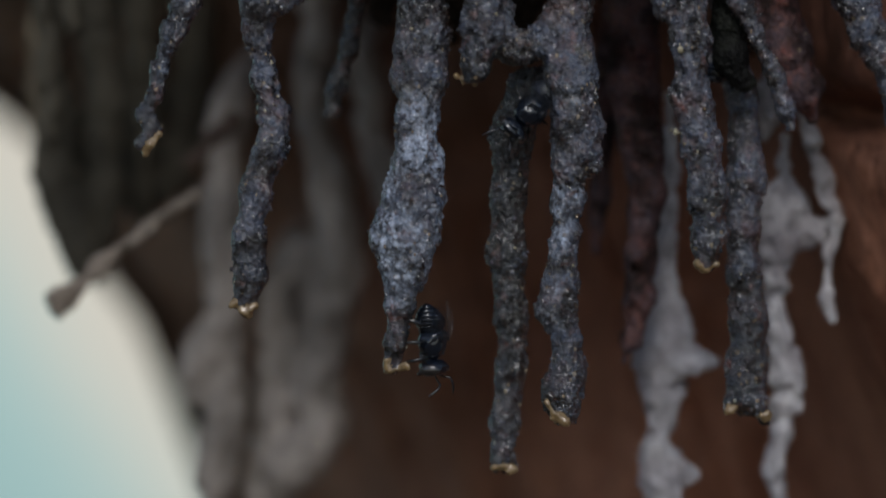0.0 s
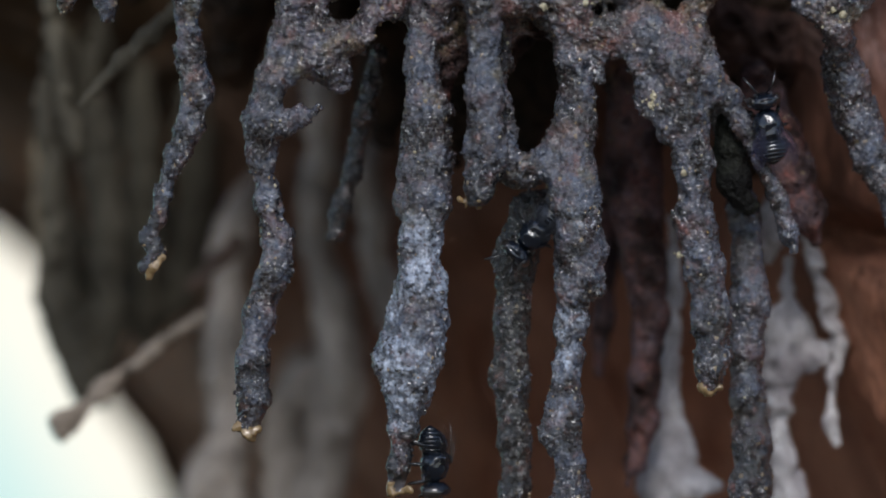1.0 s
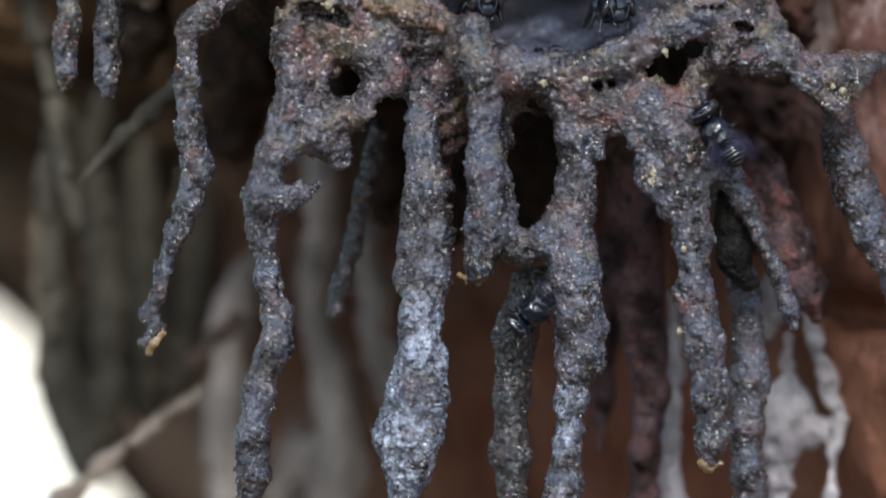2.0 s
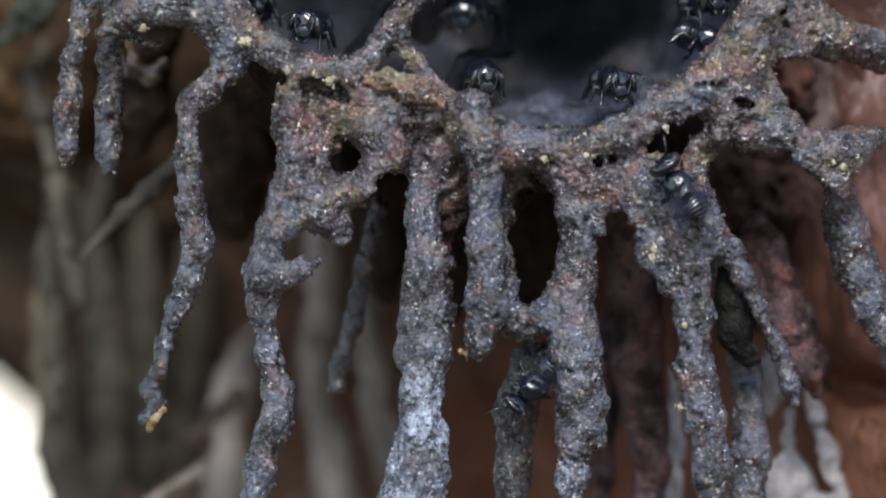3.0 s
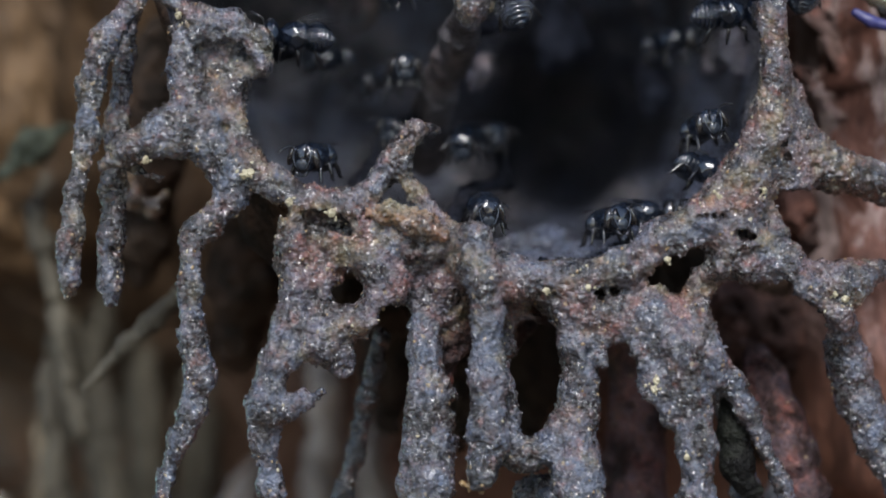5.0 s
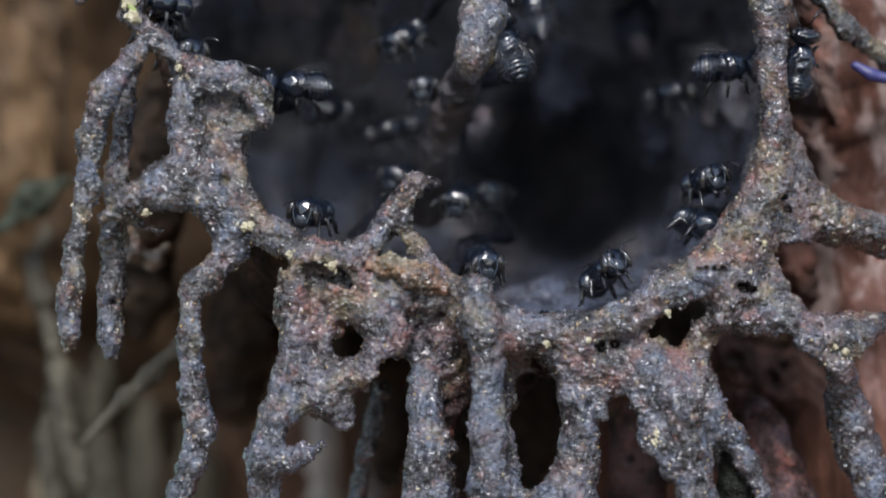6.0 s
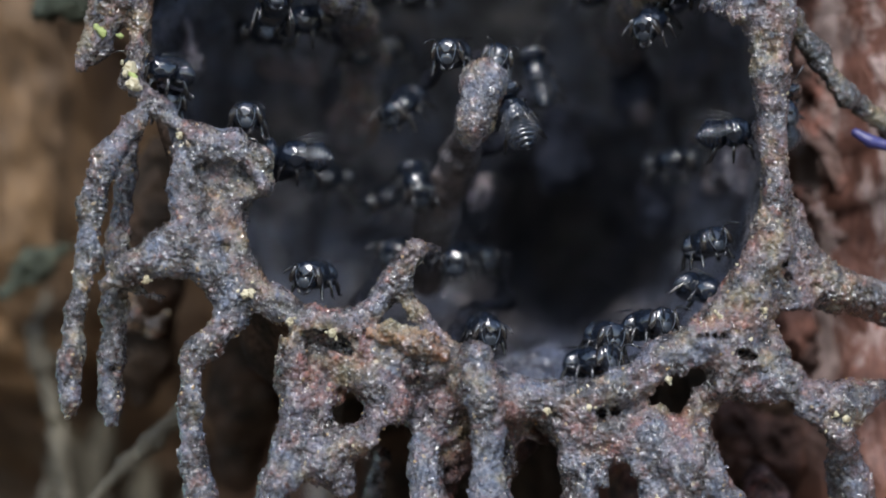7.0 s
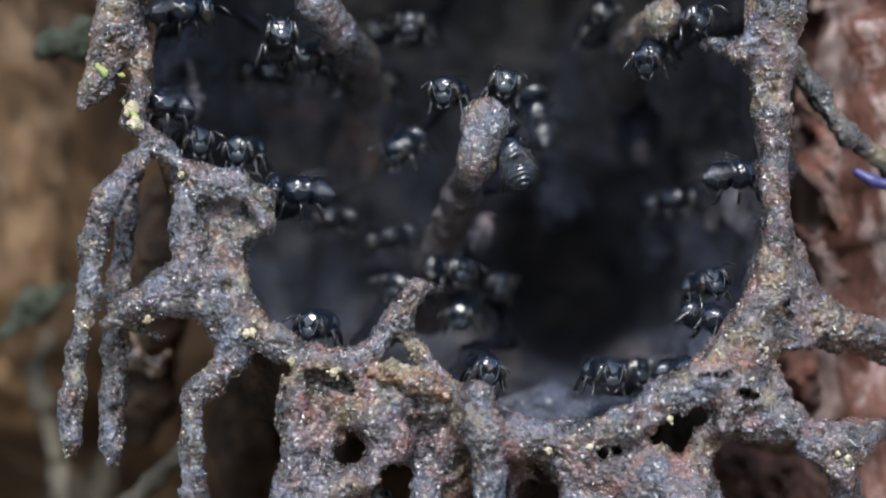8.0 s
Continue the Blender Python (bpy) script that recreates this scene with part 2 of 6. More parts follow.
def mottled_bark():
    """Flaking bark: red-brown with dark fissures and pale pinkish scales."""
    mat, tree, bsdf, place = nodes_of("mottled_bark", 0.7, 0.3)
    lean = add(tree, "Mapping", Vector=place, Rotation=(0, radians(25), 0), Scale=(1, 1, 0.5)).outputs[0]
    base = mixed(tree, ramp(tree, noise_of(tree, lean, 260, 6, 0.7), (0.44, 0.0), (0.56, 1.0)), (0.035, 0.018, 0.015), (0.20, 0.086, 0.066))
    base = mixed(tree, ramp(tree, noise_of(tree, add(tree, "Mapping", Vector=lean, Location=(5, 2, 7)).outputs[0], 210, 6, 0.7), (0.46, 0.0), (0.56, 1.0)), base, (0.27, 0.205, 0.19))
    fine = noise_of(tree, lean, 1600, 4)
    base = mixed(tree, 0.6, base, ramp(tree, fine, (0.3, 0.35), (0.7, 1.6)), "MULTIPLY")
    tree.links.new(base, bsdf.inputs["Base Color"])
    relief(tree, bsdf, (noise_of(tree, lean, 500, 6, 0.7), 0.8, 0.001), (fine, 0.5, 0.0003))
    return mat


BARK_FLAKE = mottled_bark()
SCALE = fibrous("bark_scale", (0.23, 0.165, 0.152), (0.10, 0.058, 0.048), 0.8, 600, 0.6, 0.0005)
AMBER = plain("amber_resin", (0.23, 0.155, 0.075), 0.22, 0.9, 0.5, 2600, 0.0, 0.0, 0.7, 0.0001)
CREAM = plain("cream_resin", (0.38, 0.34, 0.23), 0.35, 0.3, 0.3, 1800)
SHELL = plain("black_chitin", (0.006, 0.009, 0.016), 0.14, 0.6, 0.6, 2600, 0.0, 0.0, 0.6, 0.00006)
FUR_GLINT = plain("grey_down_glint", (0.10, 0.12, 0.15), 0.3, 0.0, 0.5, 5000, 0.0, 0.0, 0.6, 0.0001)
FACE = plain("face_chitin", (0.022, 0.027, 0.036), 0.16, 0.4, 0.5, 3000)
EYE = plain("eye", (0.02, 0.018, 0.018), 0.12, 1.0)
LEG = plain("leg_chitin", (0.010, 0.010, 0.012), 0.12, 0.6, 0.5, 4000, 0.0, 0.0, 0.6, 0.0001)
VIOLET = plain("violet_gloss", (0.035, 0.035, 0.13), 0.45, 0.1)
MOSS = plain("moss", (0.22, 0.26, 0.09), 0.7, 0.0, 0.6, 1500)
LICHEN_GREEN = fibrous("dark_lichen", (0.075, 0.085, 0.06), (0.022, 0.028, 0.020), 0.85, 700, 0.9, 0.0005)


def wing_material(name, tint, alpha):
    mat, tree, bsdf, place = nodes_of(name, 0.2, 0.4)
    bsdf.inputs["Base Color"].default_value = tint
    bsdf.inputs["Alpha"].default_value = alpha
    veins = noise_of(tree, place, 1500, 3)
    relief(tree, bsdf, (veins, 0.4, 0.0001))
    return mat


WING = wing_material("wing_membrane", (0.10, 0.11, 0.14, 1), 0.014)
WING_VIOLET = wing_material("wing_violet", (0.06, 0.06, 0.13, 1), 0.06)


# ---- building blocks ----
def mesh_of(name, verts, faces, material, smooth=True):
    me = bpy.data.meshes.new(name)
    me.from_pydata([tuple(v) for v in verts], [], [tuple(f) for f in faces])
    me.materials.append(material)
    if smooth:
        me.polygons.foreach_set("use_smooth", [True] * len(me.polygons))
    me.update()
    return me


def grains(p, cell, salt=0):
    """Grains on a jittered lattice: the distance to the nearest seed, in cells, and that grain's own random number."""
    q = p / cell
    base = np.floor(q).astype(np.int64)
    best, own = np.full(len(p), 9.0), np.zeros(len(p))
    for dx in (-1, 0, 1):
        for dy in (-1, 0, 1):
            for dz in (-1, 0, 1):
                c = base + (dx, dy, dz)
                h = (c[:, 0] * 73856093 ^ c[:, 1] * 19349663 ^ c[:, 2] * 83492791 ^ salt * 7919) & 0x7FFFFFFF
                h = (h ^ (h >> 11)) * 2654435 & 0x7FFFFFFF
                jitter = np.stack([(h * k % 1009) / 1009.0 for k in (7, 131, 613)], 1)
                d = ((c + jitter - q) ** 2).sum(1)
                near = d < best
                best[near], own[near] = d[near], (h[near] % 997) / 997.0
    return np.sqrt(best), own


def soft_noise(p, size, seed):
    """Smooth value noise with lumps of about that size, -1 to 1."""
    q = p / size + seed * 17.31
    i = np.floor(q).astype(np.int64)
    f = q - i
    f = f * f * (3 - 2 * f)
    total = np.zeros(len(p))
    for dx in (0, 1):
        for dy in (0, 1):
            for dz in (0, 1):
                c = i + (dx, dy, dz)
                h = (c[:, 0] * 374761393 ^ c[:, 1] * 668265263 ^ c[:, 2] * 2147483647 ^ seed * 9176) & 0x7FFFFFFF
                h = (h ^ (h >> 13)) * 1274126177 & 0x7FFFFFFF
                w = (f[:, 0] if dx else 1 - f[:, 0]) * (f[:, 1] if dy else 1 - f[:, 1]) * (f[:, 2] if dz else 1 - f[:, 2])
                total += w * ((h % 2003) / 1001.0 - 1)
    return total


def rough_turn(p, cell):
    """Small sideways shifts, so that grains overhang a little."""
    return np.stack([soft_noise(p, cell * 0.8, s) for s in (31, 32, 33)], 1)


def moulded(groups, voxel, blend, lump=0.2, grain=0.10, cell=0.33, hollows=()):
    """Tapered limbs that flow into one another, as one skin, cut up again limb group by limb group.
    groups: lists of chains of (x, depth, z, radius); hollows: chains that are cut out again. Returns (vertices, quads) in mm for each group."""
    segs = [(np.array(a), np.array(b), g) for g, chains in enumerate(groups) for ch in chains for a, b in zip(ch, ch[1:])]
    cuts = [(np.array(a), np.array(b), -1) for ch in hollows for a, b in zip(ch, ch[1:])]
    ends = np.array([p for a, b, _ in segs for p in (a, b)])
    pad = blend + voxel * 4 + lump
    low = (ends[:, :3] - ends[:, 3:]).min(0) - pad
    size = np.ceil(((ends[:, :3] + ends[:, 3:]).max(0) + pad - low) / voxel).astype(int) + 1
    field = np.full(size, 5.0, np.float32)
    owner = np.zeros(size, np.int16)
    nearest = np.full(size, 5.0, np.float32)
    for a, b, g in segs + cuts:
        lo = np.minimum(a[:3] - a[3], b[:3] - b[3]) - pad
        hi = np.maximum(a[:3] + a[3], b[:3] + b[3]) + pad
        i0 = np.clip(((lo - low) / voxel).astype(int), 0, size - 1)
        i1 = np.clip(((hi - low) / voxel).astype(int) + 2, i0 + 1, size)
        box = tuple(slice(s, e) for s, e in zip(i0, i1))
        axes = [(np.arange(s, e) * voxel + l).astype(np.float32) for s, e, l in zip(i0, i1, low)]
        X, Y, Z = np.meshgrid(*axes, indexing="ij")
        ab = b[:3] - a[:3]
        t = ((X - a[0]) * ab[0] + (Y - a[1]) * ab[1] + (Z - a[2]) * ab[2]) / max(ab @ ab, 1e-6)
        t = np.clip(t, 0, 1)
        d = np.sqrt((X - a[0] - t * ab[0]) ** 2 + (Y - a[1] - t * ab[1]) ** 2 + (Z - a[2] - t * ab[2]) ** 2)
        r = a[3] + t * (b[3] - a[3])
        d -= r - (np.minimum(0.14 * blend, 0.16 * r) if g >= 0 else 0)
        old = field[box]
        if g < 0:
            field[box] = np.maximum(old, -d)
            continue
        h = np.maximum(blend - np.abs(old - d), 0) / blend
        field[box] = np.minimum(old, d) - h * h * blend * 0.25
        closer = d < nearest[box]
        owner[box][closer] = g
        nearest[box] = np.minimum(nearest[box], d)
    band = np.abs(field) < lump + voxel * 2
    where = np.argwhere(band)
    spots = where * voxel + low
    field[band] += (lump * (0.5 * soft_noise(spots, 1.5, 3) + 0.6 * soft_noise(spots, 0.7, 5) + 0.35 * soft_noise(spots, 0.4, 7))).astype(np.float32)

    inside = field < 0
    corner = [(x, y, z) for x in (0, 1) for y in (0, 1) for z in (0, 1)]
    n = np.array(size) - 1
    cut = lambda arr, c: arr[c[0]:c[0] + n[0], c[1]:c[1] + n[1], c[2]:c[2] + n[2]]
    count = sum(cut(inside, c).astype(np.int8) for c in corner)
    active = (count > 0) & (count < 8)
    cells = np.argwhere(active)
    number = np.full(n, -1, np.int64)
    number[active] = np.arange(len(cells))
    vals = np.stack([cut(field, c)[active] for c in corner], 1)
    pos, hits = np.zeros((len(cells), 3)), np.zeros(len(cells))
    for i, c in enumerate(corner):
        for axis in range(3):
            if c[axis] == 0:
                e = list(c)
                e[axis] = 1
                j = corner.index(tuple(e))
                cross = (vals[:, i] < 0) != (vals[:, j] < 0)
                f = vals[cross, i] / (vals[cross, i] - vals[cross, j])
                p = np.tile(np.array(c, float), (cross.sum(), 1))
                p[:, axis] += f
                pos[cross] += p
                hits[cross] += 1
    spots = (cells + pos / hits[:, None]) * voxel + low
    slope = np.stack([(vals[:, [i for i, c in enumerate(corner) if c[k]]].sum(1)
                       - vals[:, [i for i, c in enumerate(corner) if not c[k]]].sum(1)) for k in range(3)], 1)
    slope /= np.linalg.norm(slope, axis=1)[:, None] + 1e-9
    if grain:
        near, own = grains(spots, cell)
        up = (0.25 + own) * (0.5 - near)
        small, own = grains(spots, cell * 0.5, 2)
        up += 0.5 * (0.3 + own) * (0.5 - small)
        pit, own = grains(spots, 1.5, 5)
        up -= 2.2 * np.exp(-(pit / 0.2) ** 2) * (own > 0.42)
        spots = spots + slope * (grain * 2.2 * up)[:, None] + rough_turn(spots, cell) * grain * 0.35
    quads = []
    for axis in range(3):
        u, v = [(1, 2), (2, 0), (0, 1)][axis]
        lo_, hi_ = [slice(1, -1)] * 3, [slice(1, -1)] * 3
        lo_[axis], hi_[axis] = slice(0, -1), slice(1, None)
        a, b = inside[tuple(lo_)], inside[tuple(hi_)]
        at = np.argwhere(a != b)
        flip = a[a != b]
        at[:, [k for k in range(3) if k != axis]] += 1
        ring = []
        for du, dv in ((-1, -1), (0, -1), (0, 0), (-1, 0)):
            c = at.copy()
            c[:, u] += du
            c[:, v] += dv
            ring.append(number[c[:, 0], c[:, 1], c[:, 2]])
        q = np.stack(ring, 1)
        q[~flip] = q[~flip][:, ::-1]
        quads.append(q)
    quads = np.concatenate(quads)
    group_of = owner[tuple((cells + 1).T)][quads[:, 0]]
    out = []
    for g in range(len(groups)):
        q = quads[group_of == g]
        used, inverse = np.unique(q, return_inverse=True)
        out.append((spots[used], inverse.reshape(-1, 4)))
    return out


def part(name, mesh, parent, label=""):
    ob = new(name, mesh)
    ob.parent = parent
    return tagged(ob, label)


def in_place(verts):
    return np.asarray(verts) * MM


def thing(name, label, category, group="", kind=""):
    ob = new(name)
    ob.empty_display_size = 0.005
    ob.location = NEST
    return tagged(ob, label, category, group, kind)


# ---- the trunk, the ground and what lies beyond ----
def trunk():
    rows = np.concatenate([np.linspace(-1320, -76, 26), np.linspace(-74, 74, 250), np.linspace(78, 2600, 30)])
    front = np.concatenate([np.linspace(0, 0.45, 230), np.linspace(0.46, 1, 40)])
    s = np.concatenate([front, np.linspace(1.02, 2, 40)])
    verts = []
    for z in rows:
        left = float(np.interp(z, (-1320, -120, -56.2, -48.1, -40.6, -35.2, -29.8, -23.8, -18.5, -13.4, -7.2), (-60, -11, -22.4, -25.3, -28.2, -30.6, -35.2, -37.6, -40.0, -45.6, -59.1))) if z > -1e3 else -14.0
        left = left if z < 0 else max(left - z * 2.0, -170)
        right = 170.0
        for k in s:
            if k <= 1:
                x = left + (right - left) * k
                edge = max(0.0, 1 - (x - left) / 40.0)
                depth = 58 + 110 * edge ** 2
                near = 1 / (1 + math.exp(-(x - 21.0 - float(np.interp(z, (-50, -30, -20, -12, 2), (15.6, 8.5, 3.6, 1.0, 0)))) / 1.8))
                far = max(0.0, (x - 60) / 110)
                depth += -49 * near + 90 * far * far
                depth += 9 * near * math.exp(-((z + 9.6 + 0.12 * (x - 26)) / 1.5) ** 2)
                lift = 1 / (1 + math.exp((x + 22) / 3.0)) / (1 + math.exp(-(z - 2) / 5.0))
                depth -= 30 * lift
            else:
                a = math.pi * (k - 1)
                x = (left + right) / 2 + (right - left) / 2 * math.cos(a)
                depth = 168 - 20 * (k - 1) + 150 * math.sin(a)
            verts.append((x, depth, z))
    verts = np.array(verts)
    stretched = np.stack([verts[:, 0] + 0.35 * verts[:, 2], verts[:, 1], verts[:, 2] * 0.3], 1)
    verts[:, 1] += 2.6 * soft_noise(stretched, 6, 11) + 1.6 * np.abs(soft_noise(stretched, 2.6, 12)) + 0.7 * soft_noise(stretched, 1.0, 14) + 0.5 * soft_noise(verts, 1.5, 13)
    n = len(s)
    faces = []
    for i in range(len(rows) - 1):
        for j in range(n):
            k = (j + 1) % n
            q = (i * n + j, i * n + k, (i + 1) * n + k, (i + 1) * n + j)
            c = verts[list(q)].mean(0)
            if j < 270 and ((c[0] - 2) / 17) ** 2 + ((c[2] - 23) / 18) ** 2 < 1:
                continue
            faces.append(q)
    faces.append(tuple((len(rows) - 1) * n + j for j in range(n)))
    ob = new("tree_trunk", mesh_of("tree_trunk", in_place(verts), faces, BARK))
    ob.location = NEST
    tagged(ob, "reddish brown tree trunk with rough furrowed bark", "tree trunk", kind="structure")


trunk()

bm = bmesh.new()
bmesh.ops.create_grid(bm, x_segments=40, y_segments=40, size=400)
me = bpy.data.meshes.new("ground")
bm.to_mesh(me)
bm.free()
me.materials.append(fibrous("leaf_litter", (0.12, 0.085, 0.05), (0.04, 0.03, 0.02), 0.9, 14, 1.0, 0.01))
tagged(new("ground", me), "brown forest floor of leaf litter", "ground", kind="structure")


def backdrop():
    mat, tree, bsdf, place = nodes_of("clearing_light", 1.0, 0.0)
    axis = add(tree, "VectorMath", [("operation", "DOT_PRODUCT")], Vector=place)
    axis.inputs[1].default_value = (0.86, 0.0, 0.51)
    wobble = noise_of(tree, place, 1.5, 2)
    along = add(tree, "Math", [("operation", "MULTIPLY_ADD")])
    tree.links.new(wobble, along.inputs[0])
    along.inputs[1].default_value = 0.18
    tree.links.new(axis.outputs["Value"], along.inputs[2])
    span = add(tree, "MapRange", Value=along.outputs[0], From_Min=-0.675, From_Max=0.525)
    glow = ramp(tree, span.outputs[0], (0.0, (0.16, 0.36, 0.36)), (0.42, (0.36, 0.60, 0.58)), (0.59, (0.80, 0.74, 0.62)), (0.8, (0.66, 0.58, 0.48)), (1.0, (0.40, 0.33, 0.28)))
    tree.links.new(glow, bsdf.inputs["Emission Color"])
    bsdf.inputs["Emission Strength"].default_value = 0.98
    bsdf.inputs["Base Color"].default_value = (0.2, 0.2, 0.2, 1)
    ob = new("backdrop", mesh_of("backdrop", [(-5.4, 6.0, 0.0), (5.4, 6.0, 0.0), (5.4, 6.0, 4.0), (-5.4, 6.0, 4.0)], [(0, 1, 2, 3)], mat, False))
    tagged(ob, "bright blurred forest clearing beyond the trunk", "backdrop", kind="structure")


backdrop()

# ---- the nest entrance: chains of (x, depth, z, radius) in mm ----
RIM_A = [
    [(-20.3, 0.0, 34.0, 1.58), (-20.7, 0.0, 30.7, 1.47), (-21.8, 0.0, 27.9, 0.98), (-22.7, 0.0, 26.6, 0.46)],
    [(-20.0, 0.0, 31.8, 1.05), (-19.1, 0.0, 29.7, 0.77), (-19.1, 0.0, 27.6, 0.63), (-19.6, 0.0, 25.6, 0.70), (-17.6, 0.0, 23.7, 0.77), (-15.5, 0.0, 22.4, 0.74), (-13.0, 0.0, 21.8, 0.77), (-11.5, 0.0, 20.8, 0.81), (-11.4, 0.0, 19.1, 0.67), (-12.8, 0.0, 18.2, 0.56)],
    [(-13.4, 0.0, 17.1, 0.91), (-12.3, 0.0, 13.4, 0.88), (-10.2, 0.0, 11.6, 0.98), (-8.1, 0.0, 10.6, 0.98), (-6.0, 0.0, 10.5, 0.84)],
]
RIM_B = [
    [(-6.7, 0.0, 10.3, 0.77), (-3.2, 0.0, 9.5, 0.63), (-0.7, 0.0, 8.7, 0.84), (2.1, 0.0, 7.3, 1.12), (4.9, 0.0, 6.0, 1.05), (8.1, 0.0, 5.8, 1.12), (10.9, 0.0, 6.5, 1.26), (13.7, 0.0, 8.1, 1.33), (16.5, 0.0, 9.8, 1.47), (18.6, 0.0, 12.3, 1.47), (20.3, 0.0, 15.5, 1.40), (20.6, 0.0, 19.1, 0.98), (20.3, 0.0, 22.6, 0.98), (20.3, 0.0, 26.1, 1.26), (20.2, 0.0, 29.7, 1.61), (20.6, 0.0, 32.5, 1.82)],
]
RIM_C = [
    [(20.6, 0.0, 32.5, 1.82), (21.0, 0.0, 36.4, 1.68), (19.5, 0.0, 41.8, 1.61), (12.1, 0.0, 47.2, 1.61), (1.1, 0.0, 49.0, 1.54), (-9.6, 0.0, 47.2, 1.54), (-17.4, 0.0, 42.2, 1.54), (-20.1, 0.0, 37.2, 1.54), (-20.3, 0.0, 34.0, 1.58)],
    [(19.5, -1.0, 31.0, 0.91), (18.3, -1.0, 29.9, 0.70), (16.4, 3.0, 30.8, 0.50)],
]
RIM = RIM_A + RIM_B + RIM_C
LEFT_WEB = [
    [(-16.2, 0.0, 21.0, 0.91), (-16.0, 0.0, 19.1, 1.19), (-15.8, 0.0, 16.2, 1.47)],
    [(-13.8, 1.8, 20.2, 0.64), (-14.1, 1.3, 18.1, 1.13), (-14.7, 0.6, 15.9, 1.48)],
    [(-12.7, 0.0, 21.0, 0.70), (-15.5, 0.0, 21.4, 0.70), (-16.8, 1.0, 21.4, 0.46)],
    [(-15.8, 0.0, 15.7, 1.60), (-17.4, 0.0, 15.0, 1.45), (-19.8, 0.0, 13.9, 0.95), (-21.2, 0.0, 12.9, 0.46)],
    [(-15.8, 0.0, 14.5, 1.26), (-13.7, 0.0, 13.6, 1.26), (-12.3, 0.0, 12.0, 0.91)],
    [(-19.8, 1.0, 12.9, 0.42), (-17.8, 1.0, 12.1, 0.18)],
    [(-15.0, 1.2, 20.0, 1.00), (-13.6, 1.4, 19.8, 1.00), (-12.8, 1.4, 18.6, 0.80), (-13.6, 1.0, 17.2, 1.00)],
]
FORK = [
    [(-6.5, 0.0, 10.3, 0.80), (-4.4, 0.0, 11.6, 0.80), (-3.2, 0.0, 13.2, 0.84), (-2.4, 0.0, 14.4, 0.77), (-1.7, 0.0, 15.2, 0.53), (-0.5, 3.0, 15.3, 0.36)],
    [(-2.6, 0.0, 12.6, 0.55), (-1.7, 0.0, 11.2, 0.42), (-0.8, 0.0, 10.0, 0.38), (0.3, 0.0, 8.9, 0.46)],
    [(-5.3, -0.3, 9.2, 0.70), (-3.2, -0.3, 8.3, 0.84), (-0.7, -0.3, 7.6, 0.91)],
]
PANEL_A = [
    [(-9.4, 0.0, 10.6, 0.84), (-9.4, 0.0, 7.8, 1.05), (-9.3, 0.0, 5.3, 0.95), (-9.7, 0.0, 3.2, 0.90)],
    [(-7.9, 1.0, 9.7, 1.06), (-7.2, 1.0, 8.1, 1.27), (-7.5, 1.0, 6.0, 1.20), (-8.4, 1.0, 3.9, 1.27)],
    [(-9.3, 0.6, 6.7, 1.20), (-7.9, 0.6, 5.7, 1.06)],
    [(-5.1, 0.0, 9.7, 0.98), (-4.4, 0.0, 7.1, 1.33), (-3.3, 0.0, 5.6, 1.26), (-4.5, 0.0, 3.2, 1.19)],
    [(-6.5, 0.8, 8.1, 1.27), (-4.7, 0.8, 7.8, 1.27), (-3.0, 2.2, 7.1, 1.20)],
    [(-8.9, 0.5, 3.4, 1.27), (-7.7, 0.5, 2.1, 1.27), (-6.5, 0.5, 1.2, 0.98), (-6.3, 0.5, 0.4, 0.70)],
    [(-3.2, 0.8, 8.0, 1.00), (-1.6, 1.2, 6.9, 1.15), (-0.2, 1.5, 5.6, 1.15), (0.2, 1.8, 3.6, 0.85)],
    [(-4.0, 0.6, 6.4, 1.00), (-2.4, 1.2, 5.2, 0.90), (-0.9, 1.6, 4.0, 0.95)],
]
PANEL_B = [
    [(-7.9, 0.5, 3.2, 1.05), (-6.1, 0.5, 3.0, 1.12), (-4.7, 0.5, 3.7, 1.05)],
    [(-3.0, 3.0, 8.6, 1.42), (-2.3, 3.0, 6.1, 1.21), (-1.9, 3.0, 5.5, 0.92)],
    [(-8.0, 0.3, 1.8, 1.05), (-6.8, 0.3, 0.7, 0.63)],
]
PANEL = PANEL_A + PANEL_B
STRAND_BENT = [
    [(-9.6, 0.0, 3.3, 0.95), (-10.2, 0.0, 0.7, 1.18), (-11.0, 0.0, -1.9, 1.33), (-11.3, 0.0, -4.5, 0.77), (-10.7, 0.0, -7.0, 0.77), (-10.2, 0.0, -9.2, 0.90), (-10.4, 0.0, -11.4, 1.00), (-11.3, 0.0, -14.1, 1.05), (-11.8, 0.0, -16.9, 1.05), (-11.7, 0.0, -19.3, 0.98), (-12.0, 0.0, -21.0, 0.74)],
    [(-10.8, -0.3, -2.4, 1.00), (-9.6, -0.3, -2.2, 0.72), (-8.7, -0.3, -1.8, 0.46), (-7.8, -0.3, -1.1, 0.36)],
]
STRAND_LEFT = [
    [(-13.5, 0.0, 12.0, 0.98), (-13.5, 0.0, 10.6, 0.98), (-14.5, 0.0, 9.3, 0.91), (-15.7, 0.0, 8.8, 0.84), (-15.8, 0.0, 5.6, 0.77), (-15.6, 0.0, 2.1, 0.91), (-15.2, 0.0, 0.0, 1.05), (-15.6, 0.0, -2.4, 0.91), (-16.6, 0.0, -4.2, 0.74), (-17.2, 0.0, -6.6, 0.49), (-17.5, 0.0, -8.1, 0.49), (-18.2, 0.0, -9.2, 0.53), (-17.7, 0.0, -10.1, 0.46), (-18.2, 0.0, -11.1, 0.67)],
]
